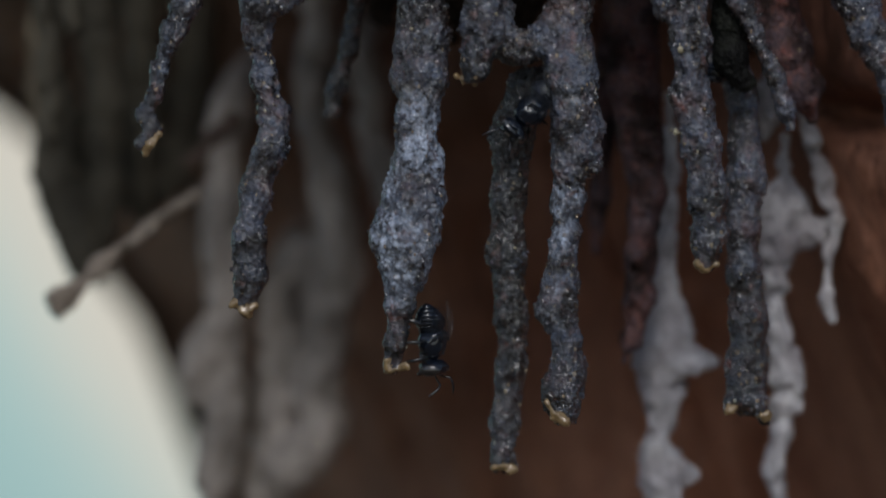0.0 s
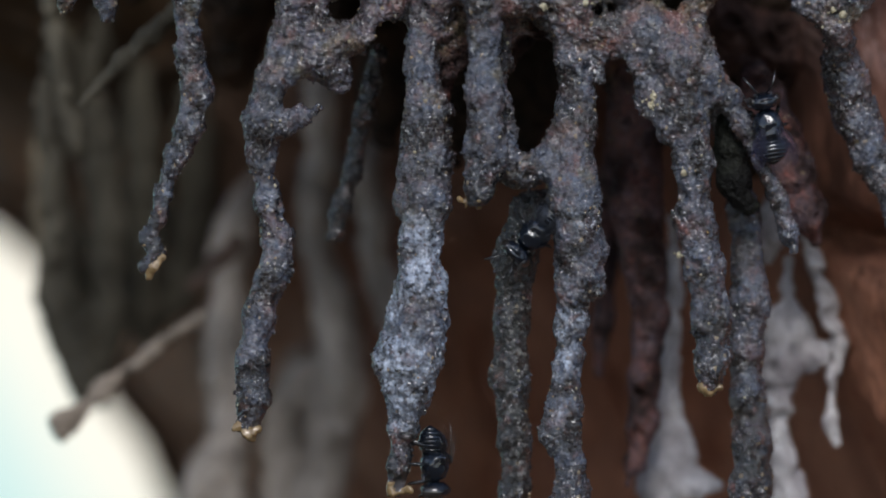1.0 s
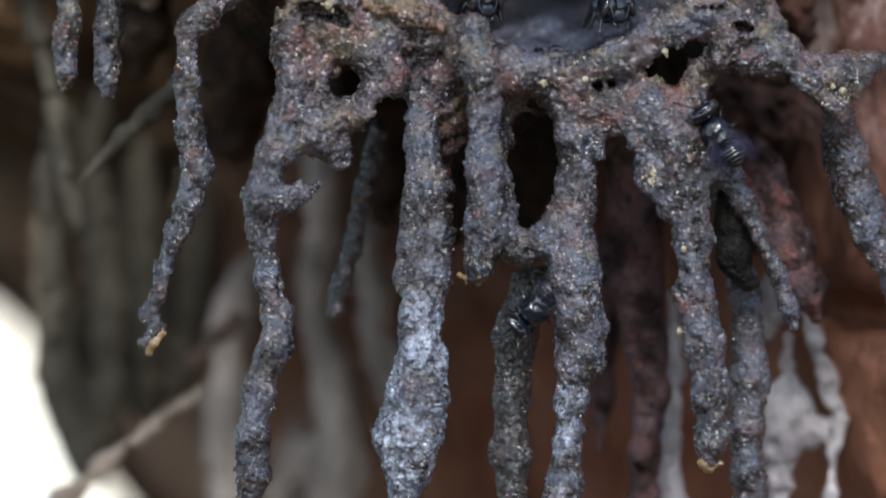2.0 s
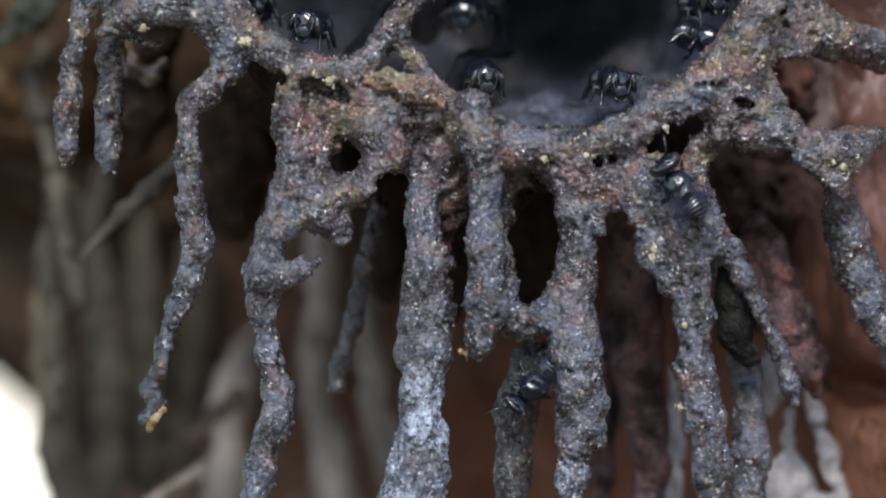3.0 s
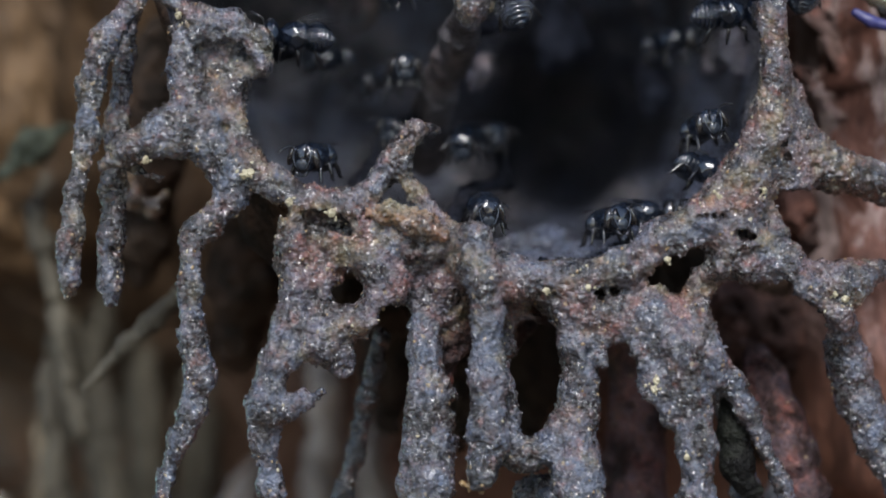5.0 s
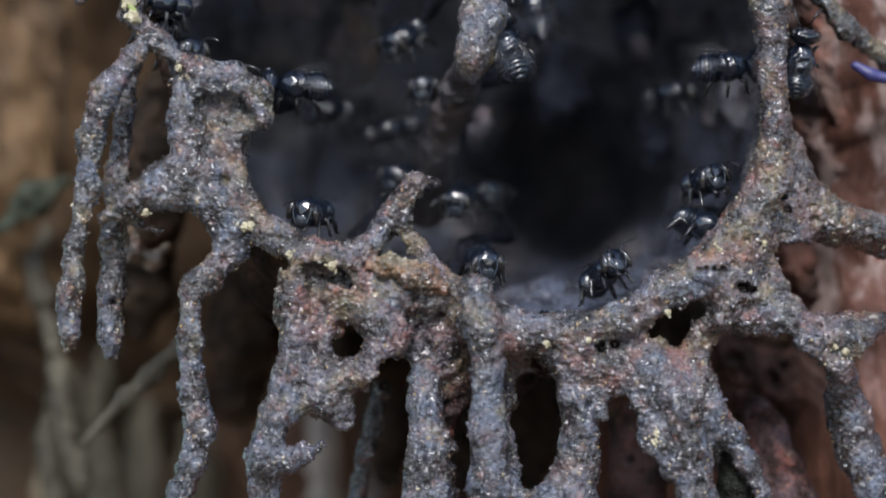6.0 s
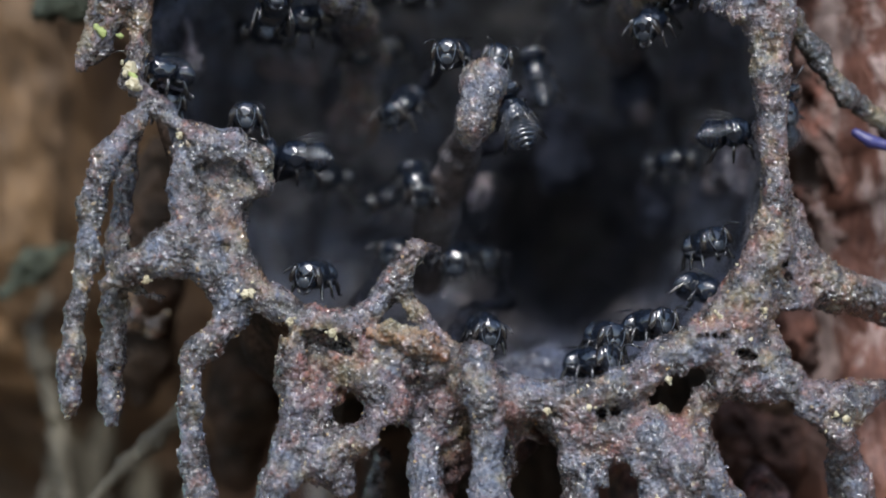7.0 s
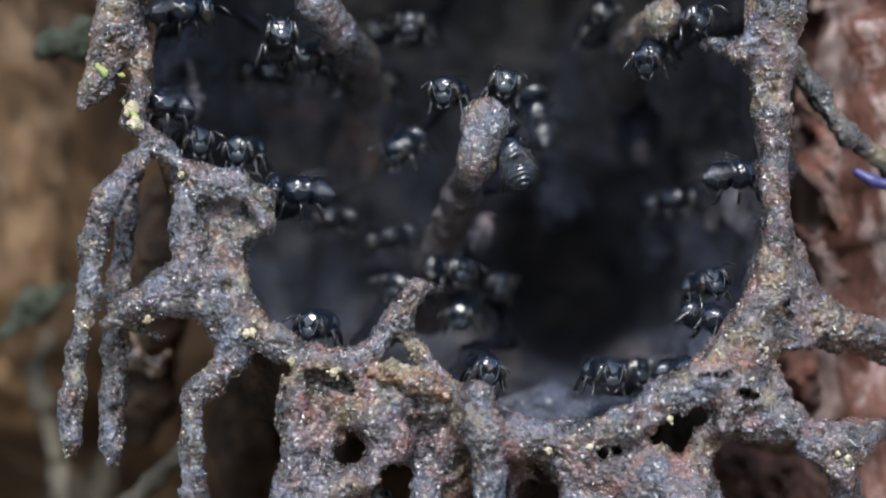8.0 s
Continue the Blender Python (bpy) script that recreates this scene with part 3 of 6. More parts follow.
STRAND_LEAF = [
    [(-18.6, -0.4, 24.0, 0.45), (-19.3, -0.8, 23.0, 0.65), (-21.0, -1.0, 20.7, 0.88), (-21.9, -1.0, 17.9, 0.82), (-22.1, -1.0, 14.8, 0.79), (-22.9, -1.0, 11.3, 0.59), (-23.1, -1.0, 8.5, 0.82), (-23.2, -1.0, 5.7, 0.71), (-23.3, -1.0, 4.6, 0.26)],
]
STRAND_LEAF_BACK = [
    [(-19.5, 2.5, 23.4, 0.56), (-20.1, 3.0, 20.1, 0.78), (-20.6, 3.0, 15.8, 0.78), (-20.8, 3.0, 11.9, 0.85), (-20.9, 3.0, 8.5, 0.92), (-21.0, 3.0, 5.8, 0.78), (-21.1, 3.0, 4.5, 0.42)],
]
STRAND_BIG = [
    [(-0.9, 3.6, 8.9, 1.21), (-1.2, 2.6, 5.7, 1.05), (-1.35, 1.6, 3.2, 0.98), (-1.3, 1.2, 1.4, 1.00), (-1.0, 1.0, -0.4, 1.20), (-0.8, 1.0, -1.8, 1.50), (-1.0, 1.0, -4.5, 1.69), (-1.3, 1.0, -7.0, 1.59), (-0.9, 0.0, -6.7, 1.44), (-1.2, 0.0, -9.1, 1.30), (-1.3, 0.0, -12.3, 1.65), (-1.5, 0.0, -14.4, 1.89), (-2.1, 0.0, -17.0, 2.10), (-2.0, 0.0, -19.0, 1.40), (-2.3, 0.0, -21.1, 0.88), (-2.6, 0.0, -23.2, 0.74), (-2.7, 0.0, -24.9, 0.70)],
]
STRAND_SHORT = [
    [(1.8, -1.0, 8.4, 1.19), (2.3, -1.0, 6.0, 1.19), (2.7, -1.0, 3.2, 1.01), (2.7, -1.0, -0.3, 1.19), (2.7, -1.0, -3.8, 1.26), (2.4, -1.0, -6.3, 1.05)],
]
STRAND_KNOBBED_A = [
    [(8.0, 1.0, 5.3, 1.83), (8.5, 1.0, 1.4, 1.30), (8.3, 1.0, -2.4, 1.34), (8.0, 1.0, -5.2, 1.59), (8.3, 0.5, -7.0, 1.58), (8.7, 0.5, -10.0, 1.58), (8.3, 0.5, -12.3, 1.16), (8.1, 0.5, -14.8, 0.98), (7.9, 0.5, -17.3, 0.88), (7.7, 0.5, -19.7, 1.05), (7.4, 0.5, -21.5, 1.20), (8.2, 0.5, -23.3, 0.95), (8.2, 0.5, -25.1, 1.05), (7.8, 0.5, -26.8, 1.34), (8.0, 0.5, -28.1, 0.77)],
    [(7.1, 1.0, -4.2, 1.20), (5.1, 1.0, -5.2, 0.99), (4.3, 1.0, -5.2, 0.77)],
    [(4.3, 1.0, -5.2, 0.63), (4.3, 1.0, -2.4, 0.46), (3.8, 1.0, 0.4, 0.39)],
    [(10.0, 0.3, 2.0, 0.60), (10.0, 0.3, 0.7, 0.30)],
]
STRAND_KNOBBED_B = [
    [(9.3, 0.0, -11.6, 0.77), (9.8, 0.0, -12.6, 0.42)],
]
STRAND_KNOBBED = STRAND_KNOBBED_A + STRAND_KNOBBED_B
STRAND_STRAIGHT = [
    [(7.2, 4.0, -7.1, 0.93), (5.7, 4.0, -7.6, 1.21), (4.7, 4.0, -10.7, 1.36), (4.5, 4.0, -14.6, 1.18), (4.4, 4.0, -18.2, 1.21), (4.7, 4.0, -22.2, 1.00), (4.7, 4.0, -25.4, 1.00), (4.3, 4.0, -28.7, 0.96), (4.2, 4.0, -31.4, 0.86)],
]
STRAND_GRAINY = [
    [(12.8, 0.0, 3.2, 1.26), (14.6, 0.0, 1.8, 1.61), (15.2, 0.0, -1.7, 1.33), (15.6, 0.0, -4.5, 1.19), (15.8, 0.0, -8.0, 1.23), (16.3, 0.0, -10.9, 1.20), (16.8, 0.0, -14.1, 1.19), (16.9, 0.0, -16.9, 1.05), (16.8, 0.0, -18.4, 0.81)],
    [(11.8, 0.0, 2.5, 0.84), (13.0, 0.0, -0.3, 0.84), (14.4, 0.0, -2.4, 0.70)],
    [(16.0, 0.0, 3.9, 0.84), (16.5, 0.0, 0.7, 1.05), (17.0, 0.0, -0.3, 0.70)],
    [(11.7, 0.2, 2.6, 0.80), (12.4, 0.2, 1.0, 0.80), (13.2, 0.2, -0.8, 0.75), (14.0, 0.2, -2.6, 0.60)],
    [(13.6, 0.8, 1.2, 1.20), (15.6, 0.8, 0.6, 1.20), (15.4, 0.6, -2.0, 1.00)],
    [(12.1, 0.3, 2.0, 0.60), (12.3, 0.3, 0.7, 0.30)],
]
STRAND_FORKED = [
    [(17.0, 7.0, 0.4, 0.79), (18.4, 7.5, -3.2, 0.90), (19.4, 7.0, -8.2, 1.00), (19.6, 5.0, -13.6, 1.32), (19.3, 5.0, -16.5, 1.15), (19.4, 5.0, -19.4, 1.07), (19.8, 5.0, -22.3, 1.22), (19.7, 5.0, -25.2, 1.29), (19.5, 5.0, -27.3, 1.32)],
    [(19.0, 4.0, -27.2, 0.71), (18.2, 4.0, -28.0, 0.39)],
    [(20.1, 4.0, -27.6, 0.71), (20.8, 4.0, -28.8, 0.39)],
]
STRAND_SLANTED = [
    [(15.9, 1.5, 2.9, 0.64), (16.7, 2.0, 1.1, 0.85), (17.9, 2.0, -0.6, 0.88), (18.9, 2.0, -2.2, 0.71), (19.9, 2.0, -4.5, 0.53), (21.1, 2.0, -7.0, 0.60), (21.8, 2.0, -9.1, 0.53), (22.1, 2.0, -10.1, 0.28)],
]
# blackish sheet added to darken the gap beside the slanting strand
SLANTED_GAP = [
    [(17.7, 3.4, -1.8, 0.36), (18.1, 3.4, -3.7, 0.85), (18.4, 3.4, -5.8, 1.07), (19.4, 3.4, -7.4, 0.75)],
]
STRAND_ROOTED = [
    [(24.2, 1.2, 4.9, 0.92), (24.7, 3.0, 3.1, 1.21), (25.5, 4.6, 0.6, 1.36), (26.4, 5.0, -1.9, 1.36), (27.3, 5.0, -4.3, 1.22), (28.1, 5.0, -5.7, 1.07), (29.6, 5.0, -9.6, 1.00), (30.6, 5.0, -14.6, 0.86), (31.0, 5.0, -17.5, 0.43)],
]
RIGHT_WEB_A = [
    [(19.0, 0.0, 11.3, 1.40), (18.2, 0.0, 8.5, 1.26), (17.5, 0.0, 6.9, 0.91), (19.0, 0.6, 6.6, 0.98), (21.1, 0.6, 6.8, 0.98), (22.8, 0.6, 5.3, 1.06), (24.6, 0.6, 3.7, 0.77), (25.1, 0.6, 3.1, 0.42)],
    [(15.5, 1.0, 5.4, 0.70), (16.4, 1.0, 6.4, 0.85), (17.6, 1.0, 7.0, 0.92)],
    [(16.9, 0.5, 10.6, 1.27), (17.9, 0.5, 8.9, 1.34), (19.7, 0.5, 7.8, 1.20), (21.4, 0.5, 7.3, 0.98)],
    [(14.8, 0.3, 8.9, 1.05), (16.5, 0.3, 8.9, 1.19), (18.3, 0.3, 9.2, 1.26)],
    [(13.7, 0.3, 8.5, 1.19), (15.5, 0.3, 8.3, 0.91)],
    [(23.0, 0.8, 6.1, 0.92), (24.8, 0.8, 5.4, 0.92), (26.2, 1.2, 6.0, 0.63)],
]
RIGHT_WEB_B = [
    [(19.4, 0.5, 12.0, 1.41), (20.9, 1.5, 13.5, 1.41), (22.4, 2.5, 13.6, 1.21), (21.5, 1.5, 11.4, 1.20), (20.6, 1.0, 8.9, 1.06)],
    [(21.3, 2.0, 15.7, 1.06), (22.8, 3.5, 13.6, 1.00)],
    [(22.9, 1.0, 6.1, 0.77), (25.1, 2.0, 6.5, 0.71), (28.0, 3.0, 6.6, 0.64)],
    [(24.6, 1.0, 4.0, 0.56), (26.0, 1.0, 5.4, 0.53), (27.2, 2.0, 6.3, 0.50)],
    [(22.4, 3.0, 13.2, 1.07), (24.6, 4.0, 12.4, 0.93), (28.4, 6.0, 11.3, 0.86)],
    [(7.4, 1.5, 5.0, 1.41), (10.2, 1.5, 4.0, 1.62), (13.0, 1.5, 3.6, 1.41), (15.3, 1.5, 3.8, 1.20), (16.7, 1.5, 5.0, 0.92)],
    [(21.5, 1.8, 17.5, 0.99), (22.2, 2.2, 15.6, 1.06), (23.3, 2.6, 14.0, 1.13), (25.0, 3.2, 12.8, 1.21), (27.6, 4.2, 12.2, 1.07)],
    [(21.7, 2.2, 15.1, 1.27), (22.8, 2.6, 13.1, 1.13), (24.3, 3.2, 12.4, 1.00)],
    [(20.8, 1.6, 18.8, 0.64), (21.5, 1.8, 17.5, 0.92)],
]
RIGHT_WEB_C = [
    [(5.3, 2.0, 5.2, 0.92), (7.4, 2.0, 4.7, 1.20)],
    [(8.1, 1.0, 5.0, 0.92), (11.6, 1.0, 5.4, 0.85), (13.0, 1.0, 5.0, 0.85)],
]
RIGHT_WEB = RIGHT_WEB_A + RIGHT_WEB_B + RIGHT_WEB_C
TWIG = [
    [(20.4, 1.0, 31.0, 0.90), (21.8, 3.2, 29.9, 0.80), (23.7, 4.0, 27.6, 0.75), (25.4, 4.0, 25.1, 0.71), (28.6, 7.0, 23.4, 0.79), (31.5, 7.0, 22.2, 0.79)],
]
UNDER = [
    [(4.1, 3.0, 5.4, 0.78), (5.6, 4.0, 3.4, 1.07), (4.1, 4.0, 1.8, 0.78)],
    [(-14.8, 3.0, 20.7, 0.78), (-13.7, 3.0, 20.2, 0.92), (-12.8, 2.8, 19.5, 0.85), (-13.5, 2.0, 17.8, 0.85)],
    [(1.6, 2.0, 6.8, 1.06), (-0.1, 3.0, 5.7, 1.42), (0.2, 4.0, 2.5, 1.07), (-0.1, 4.0, -0.3, 0.86)],
    [(4.2, 8.8, 4.8, 1.00), (4.6, 8.8, 3.2, 1.15), (4.1, 8.8, 1.7, 0.70)],
]
SKIRT = [
    [(-6.7, 0.0, 8.9, 0.84), (-4.9, 0.6, 7.5, 0.91), (-3.5, 1.0, 5.4, 0.85)],
    [(-3.2, 2.8, 7.0, 1.06), (-0.7, 2.8, 6.1, 1.21), (1.4, 2.4, 5.2, 1.20)],
    [(0.6, 1.0, 6.7, 0.92), (2.3, 1.0, 5.7, 1.06)],
    [(7.6, 0.5, 4.3, 1.20), (10.4, 0.5, 3.4, 1.20), (13.2, 0.5, 3.2, 1.34), (15.9, 0.5, 3.4, 1.05)],
    [(1.6, 0.0, 7.1, 1.12), (4.1, 0.0, 5.5, 0.91), (6.2, 0.0, 4.9, 0.56)],
    [(4.1, 2.0, 5.0, 0.71), (4.7, 3.0, 3.2, 0.85), (4.1, 3.0, 1.5, 0.64)],
]
SKIRT_BACK = [
    [(-3.0, 2.4, 6.8, 1.20), (-1.2, 2.6, 5.4, 1.28), (0.2, 3.0, 3.9, 1.21), (0.6, 3.2, 1.5, 0.85)],
    [(-3.3, 2.6, 8.5, 1.49), (-0.9, 2.6, 7.1, 1.56), (0.6, 3.0, 5.4, 1.28), (0.7, 3.4, 2.5, 1.14), (0.2, 3.4, 1.3, 0.71)],
    [(-0.5, 2.8, 4.8, 0.90), (-0.2, 3.0, 2.4, 0.95), (0.1, 3.2, 0.9, 0.80)],
]
CURTAIN_RED = [
    [(12.0, 12.0, 1.9, 1.62), (12.8, 13.0, -2.6, 1.85), (12.8, 13.0, -7.7, 1.70), (13.3, 13.0, -11.5, 1.48), (13.7, 13.0, -14.8, 1.26), (13.3, 13.0, -18.9, 1.00), (13.2, 13.0, -21.9, 1.00), (12.7, 13.0, -24.5, 0.67), (12.2, 13.0, -25.8, 0.33)],
    [(12.1, 20.0, -2.2, 0.99), (11.5, 20.0, -6.7, 1.03), (11.2, 20.0, -11.3, 0.87), (10.8, 20.0, -15.9, 0.76), (10.6, 20.0, -19.1, 0.34)],
]
CURTAIN_DARK = [
    [(-4.1, 9.0, 2.2, 0.80), (-5.0, 9.0, -1.8, 0.76), (-5.8, 9.0, -5.4, 0.66), (-6.4, 9.0, -7.6, 0.66), (-6.7, 9.0, -9.4, 0.60)],
]
CURTAIN_RIGHT = [
    [(21.0, 9.0, -3.4, 0.73), (22.0, 9.0, -6.3, 0.58), (22.3, 9.0, -8.5, 0.33)],
    [(20.3, 12.0, 1.0, 1.10), (20.7, 10.0, -0.5, 1.39), (21.6, 9.0, -3.0, 1.60), (22.5, 9.0, -5.4, 1.60), (23.5, 9.0, -7.8, 1.31), (24.1, 9.0, -9.8, 0.58)],
]
BACK_TWIG = [
    [(-17.6, 16.0, 5.2, 0.71), (-19.2, 16.0, 3.4, 0.71), (-21.3, 16.0, 1.7, 0.50), (-23.8, 16.0, -1.1, 0.40)],
]
PALE_TRUNKED = [
    [(22.5, 17.0, -15.8, 1.42), (22.6, 17.0, -18.5, 1.29), (22.5, 17.0, -20.8, 0.95), (22.3, 17.0, -22.7, 0.74), (22.9, 17.0, -24.9, 0.92), (23.1, 17.0, -27.3, 0.98), (22.9, 17.0, -29.5, 0.74), (22.9, 17.0, -31.4, 0.65), (22.5, 17.0, -33.4, 0.71), (22.9, 17.0, -36.4, 0.58)],
    [(24.0, 16.0, -9.0, 0.74), (24.7, 16.0, -11.6, 0.68), (25.7, 16.0, -14.4, 0.64), (26.5, 16.0, -16.8, 0.50), (25.9, 16.0, -19.2, 0.37), (25.8, 16.0, -21.8, 0.47), (26.2, 16.0, -23.5, 0.37)],
    [(22.4, 17.0, -8.0, 1.15), (21.8, 17.0, -9.8, 1.08), (21.4, 17.0, -11.3, 0.61)],
    [(22.9, 17.0, -11.3, 0.61), (23.0, 17.0, -13.2, 0.41), (23.3, 17.0, -15.1, 0.74)],
    [(23.5, 17.0, -16.2, 1.22), (24.6, 17.0, -17.8, 0.88), (25.8, 17.0, -17.4, 0.47)],
    [(23.3, 17.0, -26.1, 0.81), (23.8, 17.0, -28.2, 0.50), (24.1, 17.0, -29.4, 0.27)],
]
PALE_PRONGED = [
    [(15.4, 18.0, -8.7, 0.61), (15.5, 18.0, -13.6, 0.65), (15.2, 18.0, -18.5, 0.81), (15.1, 18.0, -21.2, 1.04), (14.9, 18.0, -24.3, 1.42), (14.8, 18.0, -26.5, 1.69), (15.2, 18.0, -28.4, 1.42), (15.0, 18.0, -30.8, 0.92), (14.7, 18.0, -32.6, 1.15), (15.2, 18.0, -34.5, 1.42), (14.9, 18.0, -37.6, 1.22)],
    [(16.1, 17.0, -26.6, 1.22), (17.5, 17.0, -26.3, 0.74), (18.6, 17.0, -26.5, 0.47)],
    [(15.8, 18.0, -22.7, 0.74), (16.5, 18.0, -24.6, 0.74), (16.6, 18.0, -26.6, 0.81)],
    [(15.6, 18.0, -33.5, 1.08), (17.3, 18.0, -34.0, 0.44)],
]
GREY_LONG = [
    [(-15.1, 43.0, -9.9, 0.99), (-15.3, 43.0, -14.9, 1.24), (-15.3, 43.0, -19.1, 1.20), (-15.7, 43.0, -23.2, 1.28), (-16.0, 43.0, -27.0, 1.16), (-15.4, 43.0, -30.8, 0.91), (-15.6, 43.0, -34.1, 0.99), (-16.1, 43.0, -37.0, 1.20), (-15.8, 43.0, -38.9, 0.83)],
    [(-16.5, 43.0, -27.4, 0.99), (-17.8, 43.0, -29.5, 0.83), (-17.5, 43.0, -31.6, 0.50)],
]
GREY_FORKED = [
    [(-11.4, 45.0, -23.4, 1.08), (-11.9, 45.0, -27.6, 1.42), (-11.7, 45.0, -31.8, 1.50), (-12.3, 45.0, -35.2, 1.42), (-11.9, 45.0, -38.1, 1.66), (-12.3, 45.0, -41.5, 1.25)],
    [(-9.4, 43.0, -0.0, 0.99), (-9.1, 43.0, -7.5, 1.03), (-8.8, 43.0, -12.4, 1.16), (-7.7, 43.0, -16.6, 1.28), (-7.2, 43.0, -19.9, 1.20), (-7.2, 43.0, -23.2, 1.36), (-7.9, 43.0, -27.4, 1.28), (-8.9, 43.0, -30.7, 1.12), (-8.4, 43.0, -33.6, 1.20), (-9.5, 43.0, -36.0, 1.41), (-11.4, 43.0, -37.2, 1.41)],
    [(-7.3, 44.0, -22.0, 1.00), (-9.5, 44.0, -21.6, 1.16), (-10.6, 44.0, -22.9, 0.66)],
]
GREY_THIN = [
    [(-5.1, 41.0, -6.5, 0.98), (-4.9, 41.0, -12.8, 0.90), (-3.9, 41.0, -18.1, 0.57)],
]
GREEN_ROOT_A = [
    [(-28.3, 44.0, 3.7, 1.00), (-28.2, 44.0, -4.6, 0.87), (-28.0, 44.0, -10.8, 1.04), (-27.2, 44.0, -16.2, 1.24), (-26.0, 44.0, -20.3, 1.24), (-25.5, 44.0, -22.5, 0.67)],
]
GREEN_ROOT_B = [
    [(-25.9, 45.0, 5.7, 1.00), (-25.3, 45.0, -2.5, 1.00), (-24.8, 45.0, -8.8, 1.25), (-24.4, 45.0, -15.0, 1.25), (-25.2, 45.0, -20.0, 1.17)],
]
GREEN_ROOT_C = [
    [(-22.6, 51.0, 1.7, 1.02), (-22.3, 51.0, -6.8, 1.23), (-22.7, 51.0, -13.6, 1.36), (-22.3, 51.0, -18.7, 1.02)],
]
GREEN_ROOT_D = [
    [(-28.6, 44.0, 7.9, 0.63), (-28.0, 44.0, 2.5, 0.67), (-28.8, 44.0, -5.3, 1.00), (-28.4, 44.0, -11.1, 1.00), (-27.5, 44.0, -17.0, 0.83)],
]
GREEN_ROOT_E = [
    [(-19.0, 53.0, -2.6, 1.19), (-18.6, 53.0, -9.0, 1.24), (-19.5, 53.0, -15.4, 1.36), (-22.9, 53.0, -18.0, 0.69)],
]
VINE_TAN = [
    [(-28.3, 30.0, 11.7, 0.21), (-27.8, 30.0, 8.6, 0.26), (-27.2, 30.0, 5.4, 0.26), (-26.7, 30.0, 2.2, 0.28), (-26.2, 30.0, -1.3, 0.26), (-25.9, 30.0, -4.5, 0.21)],
]
VINE_PALE = [
    [(-27.9, 34.0, 0.1, 0.24), (-28.0, 34.0, -3.1, 0.34), (-27.8, 34.0, -6.3, 0.36), (-28.1, 34.0, -9.5, 0.34), (-27.8, 34.0, -12.7, 0.29)],
]
STICK = [
    [(-16.7, 26.0, -15.8, 0.51), (-20.1, 26.0, -18.2, 0.47), (-23.2, 26.0, -20.6, 0.51), (-25.3, 26.0, -22.6, 0.51)],
    [(-25.5, 26.0, -22.7, 0.58), (-26.3, 26.0, -23.0, 0.58), (-26.2, 26.0, -24.1, 0.39)],
]
STUB_PALE = [
    [(-14.7, 35.0, -11.1, 0.80), (-17.7, 35.0, -14.3, 0.60)],
]
CURL = [
    [(-20.7, 13.0, 12.7, 0.52), (-20.3, 13.0, 11.4, 0.63), (-19.0, 13.0, 10.8, 0.55), (-18.1, 13.0, 11.8, 0.44)],
]
PILLARS = [
[
    [(2.5, 2.0, 26.1, 1.49), (2.3, 2.0, 25.3, 1.41), (2.1, 2.0, 24.4, 1.24), (1.9, 2.0, 23.4, 1.31), (1.7, 2.4, 22.6, 1.06)],
],
[
    [(13.8, 3.0, 32.4, 1.35), (13.0, 7.0, 32.0, 1.30), (12.4, 16.0, 32.1, 1.50), (12.0, 24.0, 30.7, 1.93)],
],
[
    [(-8.2, 3.0, 33.5, 1.42), (-6.9, 5.0, 31.8, 1.29), (-5.6, 14.0, 31.1, 1.26), (-5.4, 20.0, 29.1, 1.52), (-5.9, 24.0, 24.8, 1.54)],
],
]
PILLAR_SHAFT = [
    [(1.5, 4.0, 22.7, 0.93), (1.0, 8.0, 21.8, 1.16), (0.4, 11.0, 20.3, 1.25), (-0.3, 14.0, 18.6, 1.26), (-0.9, 17.0, 16.9, 1.31), (-1.3, 21.0, 14.7, 1.45)],
]
LATTICES_A = [
    [ [(-3.8, 18.0, 15.6, 0.53), (-1.1, 19.0, 15.6, 0.61), (1.1, 19.0, 16.0, 0.53), (3.8, 20.0, 15.7, 0.53), (4.1, 16.0, 12.8, 0.52), (1.5, 13.0, 11.9, 0.52), (0.4, 6.0, 9.1, 0.72)], [(-3.8, 18.0, 15.6, 0.53), (-5.5, 11.0, 12.2, 0.59), (-6.4, 4.0, 10.4, 0.71)], ],
    [ [(0.0, 12.0, 28.2, 0.52), (3.3, 12.0, 28.5, 0.52), (5.2, 12.0, 25.9, 0.44), (4.4, 12.0, 23.0, 0.52), (2.2, 12.0, 22.6, 0.52), (1.1, 10.0, 22.4, 0.51)], [(0.0, 12.0, 28.2, 0.52), (-1.9, 14.0, 26.1, 0.45)], ],
]
LATTICES_B = [
    [ [(-10.7, 12.0, 31.9, 0.52), (-8.7, 16.0, 31.3, 0.52), (-5.8, 21.0, 29.9, 0.53), (-3.9, 25.0, 29.6, 0.54)], [(-3.9, 27.0, 34.2, 0.55), (-2.0, 27.0, 34.2, 0.55), (0.4, 29.0, 37.2, 0.55)], [(-10.7, 12.0, 31.9, 0.52), (-14.6, 14.0, 35.2, 0.59), (-18.0, 9.0, 33.0, 0.73), (-19.4, 4.0, 31.6, 0.86)], ],
    [ [(13.0, 12.0, 30.4, 0.52), (16.7, 12.0, 33.0, 0.59), (19.9, 6.0, 32.6, 0.86)], ],
    [ [(-8.3, 7.0, 21.4, 0.43), (-10.1, 6.0, 20.6, 0.50), (-11.4, 3.0, 20.0, 0.64)], ],
]
